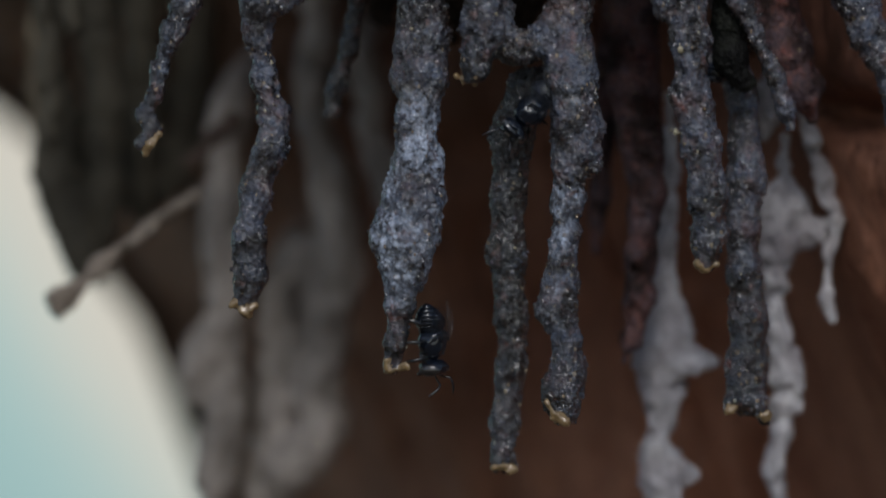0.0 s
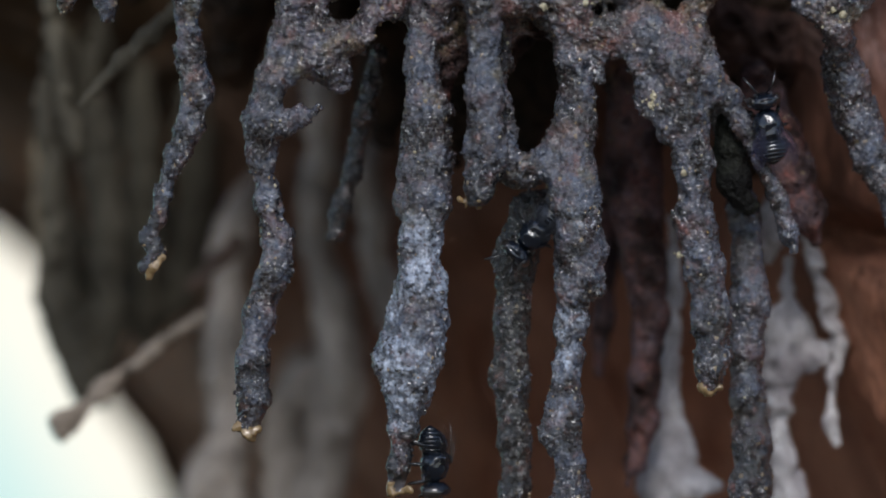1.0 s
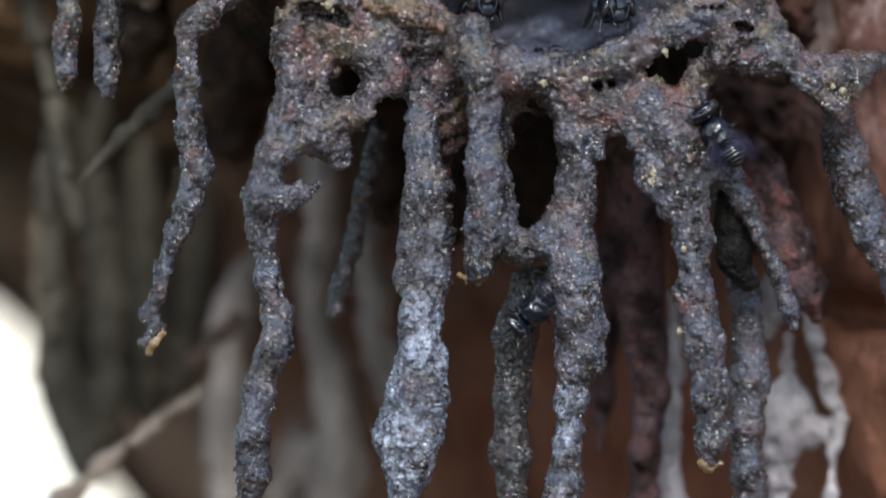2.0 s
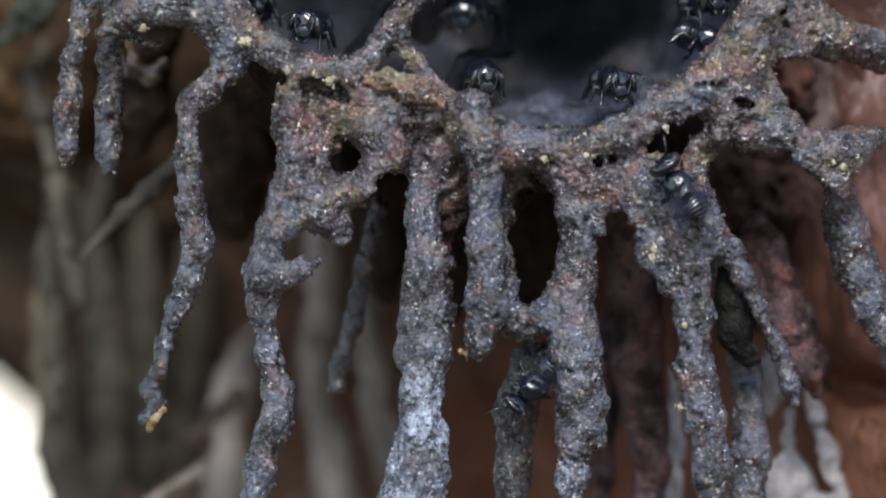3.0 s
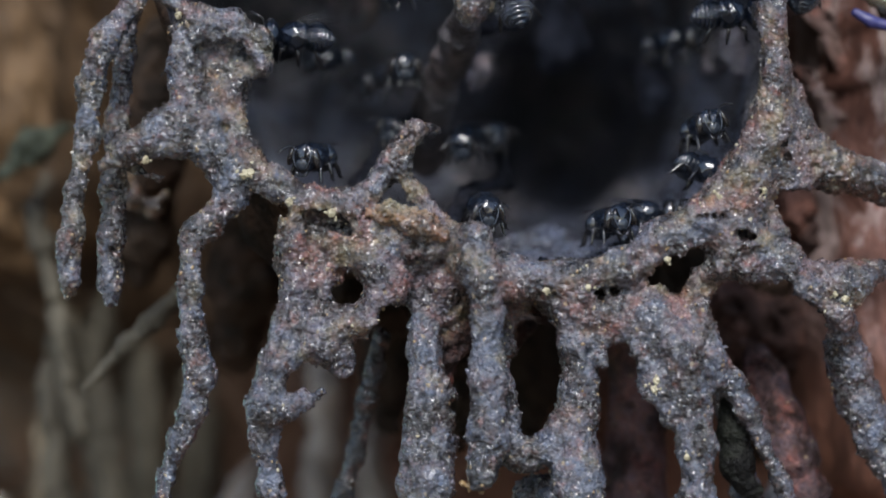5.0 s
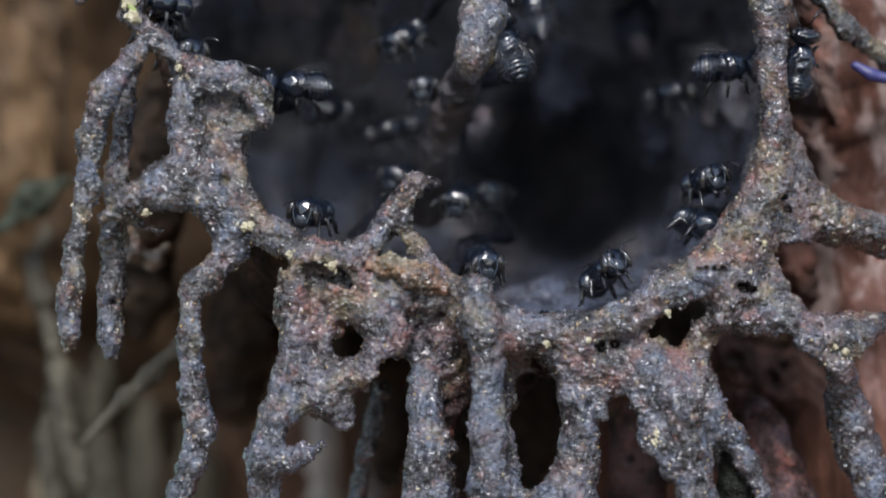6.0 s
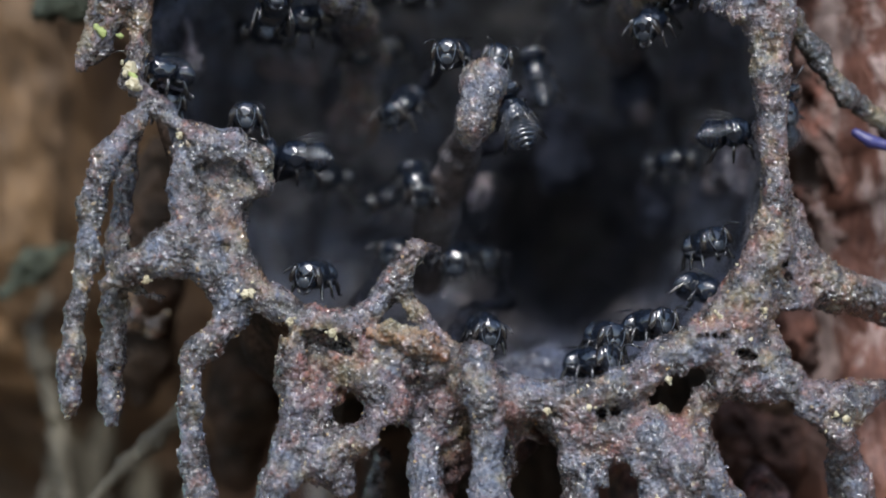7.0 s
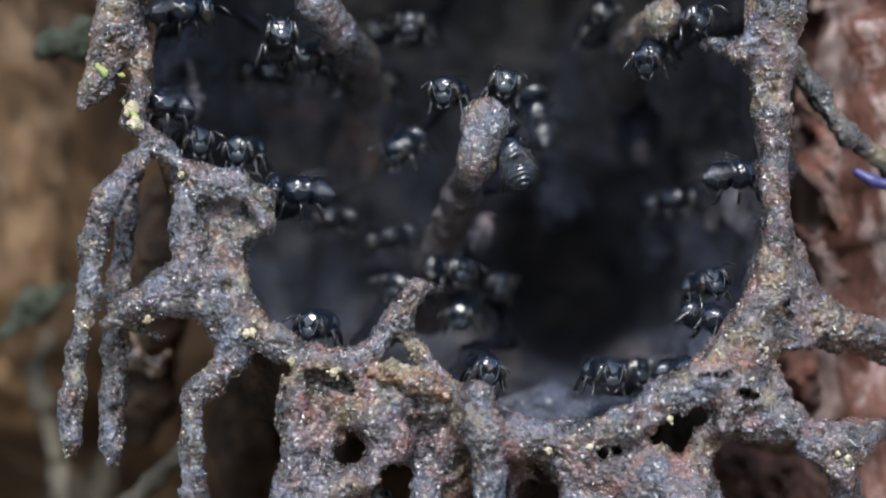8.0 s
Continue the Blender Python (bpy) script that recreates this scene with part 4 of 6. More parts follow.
INNER_LUMPS = [
    [ [(-12.4, 26.0, 29.4, 0.93), (-9.8, 27.0, 29.1, 0.86), (-8.9, 26.0, 28.4, 0.62)] ],
    [ [(-7.4, 27.0, 26.3, 0.94), (-6.8, 25.0, 23.8, 0.77)] ],
    [ [(12.9, 27.0, 27.9, 1.01), (13.6, 26.0, 26.2, 0.78)] ],
    [ [(18.1, 18.0, 20.5, 0.98), (19.1, 16.0, 21.9, 0.82), (19.7, 14.0, 19.5, 0.67)] ],
    [ [(2.6, 18.0, 20.5, 0.83), (1.9, 16.0, 19.2, 0.67)] ],
    [ [(-17.1, 14.0, 30.7, 0.82), (-16.4, 12.0, 27.5, 0.66)] ],
]
INNER_FOLDS = [
    [ [(7.6, 27.0, 25.5, 1.33), (8.2, 28.0, 23.3, 1.72), (7.6, 28.0, 21.7, 1.17)] ],
    [ [(12.8, 26.0, 29.8, 1.32), (13.3, 27.0, 27.9, 1.56), (12.7, 28.0, 26.6, 0.94)] ],
    [ [(14.0, 26.0, 20.4, 1.17), (14.5, 25.0, 18.7, 1.32)] ],
]
LATTICES = LATTICES_A + LATTICES_B
# dark masses added behind the gaps, with the shade put into their colour
GAP_SHADES = [
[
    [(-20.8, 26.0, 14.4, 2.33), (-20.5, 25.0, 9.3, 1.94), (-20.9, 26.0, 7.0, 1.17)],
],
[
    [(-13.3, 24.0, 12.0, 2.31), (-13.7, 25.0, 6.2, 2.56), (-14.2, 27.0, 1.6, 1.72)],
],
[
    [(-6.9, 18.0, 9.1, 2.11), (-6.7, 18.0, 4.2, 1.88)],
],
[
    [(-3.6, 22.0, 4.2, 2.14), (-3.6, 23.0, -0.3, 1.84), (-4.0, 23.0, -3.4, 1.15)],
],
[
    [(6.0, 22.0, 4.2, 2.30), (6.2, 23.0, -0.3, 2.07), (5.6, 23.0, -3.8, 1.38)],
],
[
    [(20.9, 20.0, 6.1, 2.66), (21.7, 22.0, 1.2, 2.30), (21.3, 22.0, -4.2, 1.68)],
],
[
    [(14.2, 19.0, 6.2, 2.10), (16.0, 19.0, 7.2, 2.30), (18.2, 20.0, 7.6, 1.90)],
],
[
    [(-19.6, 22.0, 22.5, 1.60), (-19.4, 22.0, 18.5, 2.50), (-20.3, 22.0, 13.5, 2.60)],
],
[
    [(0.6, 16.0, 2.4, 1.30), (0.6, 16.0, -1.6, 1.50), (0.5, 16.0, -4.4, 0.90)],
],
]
TIPS_A = [
    [ [(-17.5, -0.3, -10.5, 0.42), (-18.0, -0.3, -11.3, 0.60)], ],
    [ [(-12.5, -0.3, -20.9, 0.42), (-11.9, -0.3, -21.4, 0.60), (-11.4, -0.3, -21.1, 0.32)], ],
    [ [(-3.2, -0.3, -24.6, 0.35), (-3.0, -0.3, -25.1, 0.46), (-2.2, -0.3, -25.0, 0.42)], ],
    [ [(6.7, -0.8, -27.1, 0.35), (7.4, -0.8, -28.0, 0.42), (7.9, -0.8, -28.3, 0.35)], ],
    [ [(16.3, -0.3, -18.3, 0.42), (16.7, -0.3, -18.8, 0.49), (17.3, -0.3, -18.5, 0.32)], ],
    [ [(18.2, 3.7, -28.0, 0.43), (18.8, 3.7, -28.0, 0.32)], ],
    [ [(20.7, 3.7, -28.7, 0.43), (21.0, 3.7, -28.4, 0.32)], ],
    [ [(1.6, -0.5, -7.0, 0.39), (2.3, -0.5, -6.8, 0.46), (3.2, -0.5, -6.5, 0.39)], ],
]
TIPS_B = [
    [ [(3.9, 3.6, -31.7, 0.43), (4.7, 3.6, -31.9, 0.46)], ],
]
TIPS = TIPS_A + TIPS_B
RIDGES_A = [
    [ [(23.9, 16.0, 28.4, 0.89), (25.9, 16.0, 26.0, 1.20), (27.9, 17.0, 23.1, 1.13), (29.7, 19.0, 20.5, 1.14)], ],
    [ [(24.4, 16.0, 24.7, 0.98), (26.6, 16.0, 21.0, 1.27), (28.4, 17.0, 16.7, 1.20), (29.8, 18.0, 12.9, 1.13)], ],
    [ [(26.1, 17.0, 34.4, 1.13), (27.9, 17.0, 31.0, 1.57), (30.3, 18.0, 27.3, 1.50)], ],
    [ [(23.6, 15.0, 19.5, 0.67), (25.0, 15.0, 17.3, 0.89), (26.6, 16.0, 14.3, 0.89)], ],
    [ [(29.1, 18.0, 21.2, 1.36), (30.6, 18.0, 15.9, 1.50)], ],
    [ [(26.5, 14.0, 12.0, 0.52), (28.2, 14.5, 10.5, 0.82), (28.6, 15.0, 8.6, 0.82), (27.5, 15.0, 6.8, 0.60)], ],
]
RIDGES_B = [
    [ [(23.0, 18.0, 11.4, 1.51), (24.5, 18.0, 9.1, 1.73), (26.9, 19.0, 9.5, 1.52), (27.7, 20.0, 12.2, 1.37)], ],
    [ [(18.1, 18.0, 5.4, 1.73), (20.4, 19.0, 3.5, 2.27), (23.2, 20.0, 2.7, 2.28), (25.4, 20.0, 1.6, 1.52)], ],
    [ [(24.4, 15.0, 37.5, 1.49), (26.0, 16.0, 34.7, 1.27)], ],
]
RIDGES = RIDGES_A + RIDGES_B
OCHRE_ROLL = [
    [(-4.6, -1.2, 10.0, 0.42), (-3.3, -1.2, 10.0, 0.70), (-2.2, -1.2, 9.5, 0.80), (-1.2, -1.2, 9.0, 0.77), (-0.1, -1.2, 8.3, 0.49)],
]
MOSS_TUFT = [
    [(-21.7, -1.2, 28.9, 0.30), (-21.2, -1.2, 28.6, 0.33)],
    [(-20.4, -1.2, 28.4, 0.29), (-20.0, -1.2, 28.3, 0.26)],
    [(-19.5, -0.9, 26.0, 0.29), (-19.2, -0.9, 25.6, 0.24)],
]
THREAD = [
    [(26.1, 5.0, 22.9, 0.32), (27.1, 5.0, 22.3, 0.43), (29.1, 5.0, 21.8, 0.36)],
]
LICHEN = [
    [(-26.9, 16.0, 32.2, 0.75), (-25.6, 16.0, 32.6, 1.05), (-24.3, 16.0, 32.0, 0.90)],
    [(-25.6, 16.0, 32.6, 0.75), (-24.1, 16.0, 33.5, 0.67)],
    [(-30.3, 26.0, 13.7, 0.78), (-28.4, 26.0, 15.6, 1.01), (-26.5, 26.0, 16.4, 0.78)],
]
BEADS = [(-19.5, -0.8, 26.4, 0.60), (-19.4, -0.9, 25.4, 0.60), (13.1, -0.8, -0.5, 0.42), (13.0, -0.8, -1.0, 0.35), (6.3, -1.0, 5.1, 0.31), (8.9, -1.0, 5.3, 0.35), (15.0, -1.2, -5.2, 0.28), (14.7, -1.2, -10.3, 0.28), (17.0, -1.2, 10.9, 0.35), (19.8, -1.0, 11.3, 0.30), (19.5, -1.0, 10.7, 0.26), (18.9, -1.0, 9.5, 0.26), (24.3, 0.0, 4.9, 0.36), (24.9, -0.1, 4.6, 0.36), (-19.2, -0.8, 25.3, 0.49), (-12.4, -1.0, 12.3, 0.42), (-9.6, -1.0, 10.6, 0.42), (-7.0, -1.0, 9.9, 0.35), (-12.0, -1.0, 12.4, 0.42), (-16.5, -0.8, 22.2, 0.35), (-18.5, -0.7, 13.2, 0.35), (13.8, -1.3, 7.0, 0.31)]
CUTS_A = [
    [(-6.4, -6.0, 4.9, 0.51), (-6.8, 6.0, 5.1, 0.54)],
    [(-5.6, -6.0, 4.9, 0.40), (-5.9, 6.0, 5.1, 0.42)],
    [(-6.0, -6.0, 4.9, 0.62), (-6.3, 6.0, 5.1, 0.65)],
    [(-6.2, -6.0, 4.4, 0.34), (-6.5, 6.0, 4.6, 0.36)],
    [(-9.8, -5.0, 9.8, 0.48), (-10.0, 0.4, 10.1, 0.49)],
    [(-8.2, -5.0, 9.6, 0.34), (-8.4, 0.1, 9.8, 0.35)],
    [(-7.9, -5.0, 9.5, 0.48), (-8.1, 0.1, 9.7, 0.49)],
    [(-7.6, -5.0, 9.4, 0.45), (-7.8, 0.1, 9.6, 0.46)],
    [(-7.3, -5.0, 9.3, 0.58), (-7.4, 0.1, 9.5, 0.60)],
    [(-6.9, -5.0, 9.2, 0.52), (-7.1, 0.1, 9.4, 0.53)],
]
CUTS_B = [
    [(-6.5, -5.0, 9.0, 0.55), (-6.7, 0.1, 9.3, 0.56)],
    [(-6.2, -5.0, 8.8, 0.41), (-6.3, 0.1, 9.0, 0.42)],
    [(-5.8, -5.0, 8.6, 0.31), (-6.0, 0.1, 8.8, 0.32)],
    [(-8.8, -6.0, -0.4, 0.68), (-9.2, 5.0, -0.4, 0.72)],
    [(-8.0, -6.0, -0.7, 0.58), (-8.4, 5.0, -0.8, 0.61)],
    [(-9.3, -6.0, -0.8, 0.48), (-9.7, 5.0, -0.9, 0.50)],
    [(-3.1, -5.0, 10.7, 0.38), (-3.2, 6.0, 11.2, 0.40)],
    [(-2.3, -5.0, 10.1, 0.34), (-2.4, 6.0, 10.6, 0.36)],
    [(-1.6, -5.0, 9.6, 0.24), (-1.7, 6.0, 10.1, 0.25)],
    [(15.4, -4.0, 9.4, 0.41), (15.7, -1.25, 9.6, 0.26)],
]
CUTS_C = [
    [(15.9, -4.0, 9.5, 0.45), (16.2, -1.25, 9.7, 0.26)],
    [(16.4, -4.0, 9.5, 0.45), (16.7, -1.25, 9.7, 0.26)],
    [(16.8, -4.0, 9.5, 0.41), (17.2, -1.25, 9.7, 0.26)],
    [(18.2, -4.0, 8.4, 0.45), (18.6, 0.2, 8.6, 0.40)],
    [(18.8, -4.0, 8.2, 0.35), (19.2, 0.2, 8.4, 0.30)],
    [(13.4, -5.0, 6.0, 0.69), (14.0, 6.0, 6.3, 0.72)],
    [(14.2, -5.0, 6.4, 0.82), (14.9, 6.0, 6.7, 0.86)],
    [(15.2, -5.0, 7.0, 0.62), (15.9, 6.0, 7.3, 0.65)],
    [(12.7, -5.0, 5.6, 0.41), (13.3, 6.0, 5.8, 0.43)],
    [(21.6, -6.0, 9.8, 1.37), (22.7, 7.0, 10.4, 1.44)],
]
CUTS_D = [
    [(23.1, -6.0, 9.1, 1.64), (24.4, 7.0, 9.6, 1.73)],
    [(24.6, -6.0, 8.3, 1.37), (26.1, 8.0, 8.8, 1.45)],
    [(20.8, -5.0, 10.4, 0.76), (21.6, 4.0, 10.8, 0.78)],
    [(17.4, -6.0, 4.2, 1.37), (18.4, 7.0, 4.4, 1.44)],
    [(19.0, -6.0, 3.3, 1.71), (20.0, 7.0, 3.5, 1.80)],
    [(20.8, -6.0, 3.2, 1.71), (22.0, 7.0, 3.3, 1.80)],
    [(20.6, -5.0, 5.1, 0.69), (21.5, 5.0, 5.3, 0.72)],
    [(21.9, -6.0, 2.8, 1.37), (23.2, 8.0, 3.0, 1.45)],
    [(5.3, -6.0, 2.1, 1.16), (5.6, 6.0, 2.2, 1.22)],
    [(5.5, -6.0, 0.4, 1.23), (5.8, 6.0, 0.4, 1.29)],
]
CUTS_E = [
    [(5.3, -6.0, -1.7, 0.96), (5.6, 6.0, -1.8, 1.01)],
    [(4.5, -6.0, 0.4, 0.62), (4.7, 6.0, 0.4, 0.65)],
    [(4.8, -6.0, 3.1, 0.48), (5.0, 2.0, 3.2, 0.50)],
    [(1.0, -6.0, -0.3, 0.44), (1.0, 6.0, -0.3, 0.47)],
    [(0.9, -6.0, -2.0, 0.51), (0.9, 6.0, -2.1, 0.54)],
    [(0.8, -6.0, -3.6, 0.38), (0.9, 6.0, -3.7, 0.40)],
    [(9.5, -4.0, 4.8, 0.31), (9.7, 1.0, 4.9, 0.32)],
    [(10.4, -4.0, 5.0, 0.35), (10.6, 1.0, 5.1, 0.35)],
    [(-2.6, -6.0, 3.6, 0.62), (-2.7, 6.0, 3.8, 0.65)],
    [(-3.0, -6.0, 2.4, 0.89), (-3.2, 6.0, 2.6, 0.93)],
]
CUTS_F = [
    [(10.9, -6.0, 0.4, 0.76), (11.3, 6.0, 0.5, 0.78)],
    [(10.6, -6.0, -1.0, 1.16), (11.2, 6.0, -1.0, 1.22)],
    [(11.0, -6.0, 1.4, 0.38), (11.2, 6.0, 1.5, 0.40)],
    [(-11.3, -5.0, 10.0, 0.48), (-11.6, 1.0, 10.3, 0.49)],
    [(-14.7, -4.0, 19.6, 0.59), (-15.0, -0.3, 20.0, 0.60)],
    [(-14.1, -4.0, 19.6, 0.79), (-14.4, -0.3, 20.0, 0.81)],
    [(-13.5, -4.0, 19.5, 0.90), (-13.8, -0.3, 19.9, 0.91)],
    [(-12.8, -4.0, 19.3, 0.90), (-13.1, -0.3, 19.7, 0.91)],
    [(-12.2, -4.0, 18.9, 0.76), (-12.4, -0.3, 19.2, 0.77)],
    [(21.4, -4.0, 25.5, 0.35), (22.5, 8.0, 26.8, 0.36)],
]
CUTS_G = [
    [(21.6, -4.0, 24.3, 0.38), (22.7, 8.0, 25.5, 0.40)],
    [(21.3, -4.0, 23.3, 0.28), (22.4, 8.0, 24.4, 0.29)],
    [(20.9, -4.0, 13.2, 0.30), (21.4, 0.6, 13.5, 0.30)],
    [(20.7, -4.0, 14.0, 0.26), (21.1, 0.4, 14.3, 0.26)],
    [(-3.3, -6.0, 3.4, 0.75), (-3.4, 6.0, 3.6, 0.78)],
    [(-4.0, -6.0, 2.3, 0.62), (-4.1, 6.0, 2.4, 0.64)],
]
CUTS = CUTS_A + CUTS_B + CUTS_C + CUTS_D + CUTS_E + CUTS_F + CUTS_G
PALE_RIDGES = (0, 1, 3, 5)

nest = thing("nest_entrance", "dark crumbly resin nest entrance of bees with hanging drip strands", "bee nest")
PIECES = [
    ("rim", RIM, RESIN, ""), ("rim_web", LEFT_WEB, RESIN_COOL, ""), ("forked_prong", FORK, RESIN, ""),
    ("web_panel", PANEL, RESIN_MAUVE, "reddish web of resin with holes"), ("rim_web", RIGHT_WEB, RESIN, ""), ("under_rim", UNDER, RESIN_RED, ""), ("skirt", SKIRT, RESIN_MAUVE, ""), ("inner_skirt", SKIRT_BACK, RESIN_RED, "reddish web between the strands"),
    ("strand", STRAND_BENT, RESIN, ""), ("strand", STRAND_LEFT, RESIN_COOL, ""), ("strand", STRAND_LEAF, RESIN_COOL, ""),
    ("strand", STRAND_LEAF_BACK, RESIN_COOL, ""), ("strand", STRAND_BIG, RESIN_DUSTED, "thick strand dusted with pale blue-grey bloom"),
    ("strand", STRAND_SHORT, RESIN, ""), ("strand", STRAND_KNOBBED, RESIN_BLOOM, "knobbed strand with pale blue-grey bloom"), ("strand", STRAND_STRAIGHT, RESIN_DARK, ""),
    ("strand", STRAND_GRAINY, RESIN, ""), ("strand", STRAND_FORKED, RESIN, ""), ("strand", STRAND_SLANTED, RESIN, ""), ("dark_web", SLANTED_GAP, GAP_BLACK, "thin blackish sheet standing in for the dark gap beside a slanting strand"),
    ("strand", STRAND_ROOTED, RESIN, ""), ("strand", CURTAIN_RED, CURTAIN, "reddish strand"), ("strand", CURTAIN_DARK, RESIN_DARK, ""),
    ("strand", CURTAIN_RIGHT, CURTAIN, "reddish strand"), ("twig", TWIG, RESIN_DARK, ""), ("curl", CURL, OCHRE, "curled tan flake of resin"), ("twig", BACK_TWIG, GREEN, "grey-green thin twig behind the strands"),
]
# the fresh lower ends of the strands are darker and wetter
WET_ENDS = {}
for chains, count in ((STRAND_LEFT, 5), (STRAND_BENT, 3), (STRAND_BIG, 3), (STRAND_KNOBBED, 4), (STRAND_GRAINY, 3), (STRAND_FORKED, 4), (STRAND_SHORT, 2), (STRAND_STRAIGHT, 3)):
    row = next(k for k, piece in enumerate(PIECES) if piece[1] is chains)
    name, _, mat, label = PIECES[row]
    ends = [chains[0][-count:]] + (chains[1:] if chains is STRAND_FORKED else [])
    PIECES[row] = (name, [chains[0][:1 - count]] + ([] if chains is STRAND_FORKED else chains[1:]), mat, label)
    PIECES.append(("wet_end", ends, RESIN_WET, "dark glossy fresh end of a strand"))
    WET_ENDS[id(chains)] = ends
made_pieces = []
for (name, _, mat, label), (verts, quads) in zip(PIECES, moulded([p[1] for p in PIECES], 0.125, 0.8, 0.24, 0.10, 0.25, hollows=CUTS)):
    made_pieces.append(part(name, mesh_of(name, in_place(verts), quads, mat), nest, label))
for verts, quads in moulded(PILLARS, 0.16, 0.6, 0.2, 0.08):
    part("pillar", mesh_of("pillar", in_place(verts), quads, PILLAR_PEG), nest, "grey-brown resin pillar inside the mouth")


(verts, quads), = moulded([PILLAR_SHAFT], 0.2, 0.6, 0.3, 0.08)
part("pillar", mesh_of("pillar", in_place(verts), quads, PILLAR), nest, "grey-brown shaft of a resin pillar")


def tunnel():
    """The tube behind the rim: a lumpy wall that narrows into the trunk, and its end."""
    rings, n, verts = 40, 140, []
    for i in range(rings):
        k = i / (rings - 1)
        for j in range(n):
            a = 2 * math.pi * j / n
            c, s = math.cos(a), math.sin(a)
            square = (abs(c) ** 3 + abs(s) ** 3) ** (-1 / 3)
            corner = 1 - 0.14 * math.exp(-((math.degrees(a) - 222) / 32) ** 2) * (1 - 0.9 * min(1, k * 5))
            shrink = square * corner * (1 + max(0, c) * 0.02 + min(1, k * 5) * (0.03 * math.sin(3 * a + 4 * k) + 0.03 * math.sin(5 * a - 6 * k)) - 0.22 * k * k)
            verts.append((0.9 + 19.7 * c * shrink, 2.6 + 29.5 * k, 27.6 + 20.6 * s * shrink))
    inner = np.array(verts)
    bump = 1.4 * soft_noise(inner, 5, 21) + 0.5 * soft_noise(inner, 2.2, 22)
    out = inner - np.array((0.9, 0, 27.6))
    out[:, 1] = 0
    out /= np.linalg.norm(out, axis=1)[:, None]
    inner += out * bump[:, None] * np.clip((inner[:, 1:2] - 1) / 8, 0.1, 1)
    outer = inner + out * 0.6
    # the end: a lumpy dome
    cap, rows = [], 26
    last = inner[-n:]
    centre = last.mean(0)
    for r in range(1, rows):
        k = r / rows
        ring = centre + (last - centre) * (1 - k)
        ring[:, 1] += 7 * math.sin(k * math.pi / 2)
        cap.append(ring)
    cap = np.concatenate(cap + [centre[None] + (0, 7, 0)])
    cap[:, 1] += 28 * np.exp(-((cap[:, 0] - 9.5) ** 2 + (cap[:, 2] - 18.0) ** 2) / 32)
    cap[:, 1] += 2.2 * soft_noise(cap, 5, 25) + 1.0 * soft_noise(cap, 2.4, 26)
    m = len(inner)
    verts = np.concatenate([inner, outer, cap])
    faces = []
    for i in range(rings - 1):
        for j in range(n):
            k = (j + 1) % n
            faces.append((i * n + j, (i + 1) * n + j, (i + 1) * n + k, i * n + k))
            faces.append((m + i * n + j, m + i * n + k, m + (i + 1) * n + k, m + (i + 1) * n + j))
    for j in range(n):
        k = (j + 1) % n
        faces.append((j, k, m + k, m + j))
        starts = [(rings - 1) * n] + [2 * m + r * n for r in range(rows - 1)]
        for a, b in zip(starts, starts[1:]):
            faces.append((a + j, b + j, b + k, a + k))
        faces.append((starts[-1] + j, len(verts) - 1, starts[-1] + k))
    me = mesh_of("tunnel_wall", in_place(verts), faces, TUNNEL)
    # outside of the tube takes the dark colour of the shaded gaps
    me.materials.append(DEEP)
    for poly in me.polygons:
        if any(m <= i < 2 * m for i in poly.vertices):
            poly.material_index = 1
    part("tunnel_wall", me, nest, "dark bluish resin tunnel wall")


tunnel()

# supports added for the bees; the mouth's shade is put into their near-black colour
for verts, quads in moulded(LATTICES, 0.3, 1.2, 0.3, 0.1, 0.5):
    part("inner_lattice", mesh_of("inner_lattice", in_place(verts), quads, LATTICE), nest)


for verts, quads in moulded(INNER_LUMPS, 0.3, 1.2, 0.6, 0.12, 0.5):
    part("inner_lump", mesh_of("inner_lump", in_place(verts), quads, TUNNEL_MAUVE), nest, "dim mauve lump of resin inside the mouth")

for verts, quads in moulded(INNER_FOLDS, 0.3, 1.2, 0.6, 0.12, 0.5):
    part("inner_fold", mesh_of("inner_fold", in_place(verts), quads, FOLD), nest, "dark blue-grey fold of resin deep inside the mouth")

for verts, quads in moulded(GAP_SHADES, 0.3, 1.2, 0.5, 0.12, 0.5):
    part("inner_curtain", mesh_of("inner_curtain", in_place(verts), quads, DEEP), nest, "dark brown mass standing in for the shade behind the strands")


# ---- golden tips and crumbs on the nest ----
def ball_of(centre, radii, u=10, v=7):
    verts = [(0, 0, 1)]
    for i in range(1, v):
        t = math.pi * i / v
        verts += [(math.sin(t) * math.cos(2 * math.pi * j / u), math.sin(t) * math.sin(2 * math.pi * j / u), math.cos(t)) for j in range(u)]
    verts.append((0, 0, -1))
    faces = [(0, 1 + j, 1 + (j + 1) % u) for j in range(u)]
    for i in range(v - 2):
        a, b = 1 + i * u, 1 + (i + 1) * u
        faces += [(a + j, b + j, b + (j + 1) % u, a + (j + 1) % u) for j in range(u)]
    end, a = len(verts) - 1, 1 + (v - 2) * u
    faces += [(a + j, end, a + (j + 1) % u) for j in range(u)]
    return np.array(verts) * radii + centre, faces


def crumb_of(centre, radii, rng, u=6, v=4):
    """An irregular crumb."""
    verts, faces = ball_of((0, 0, 0), (1, 1, 1), u, v)
    return verts * rng.uniform(0.65, 1.2, (len(verts), 1)) * radii + centre, faces


def merged(pieces):
    verts, faces, n = [], [], 0
    for v, f in pieces:
        verts.append(np.asarray(v, float))
        faces += [tuple(i + n for i in q) for q in f]
        n += len(v)
    return np.concatenate(verts), faces


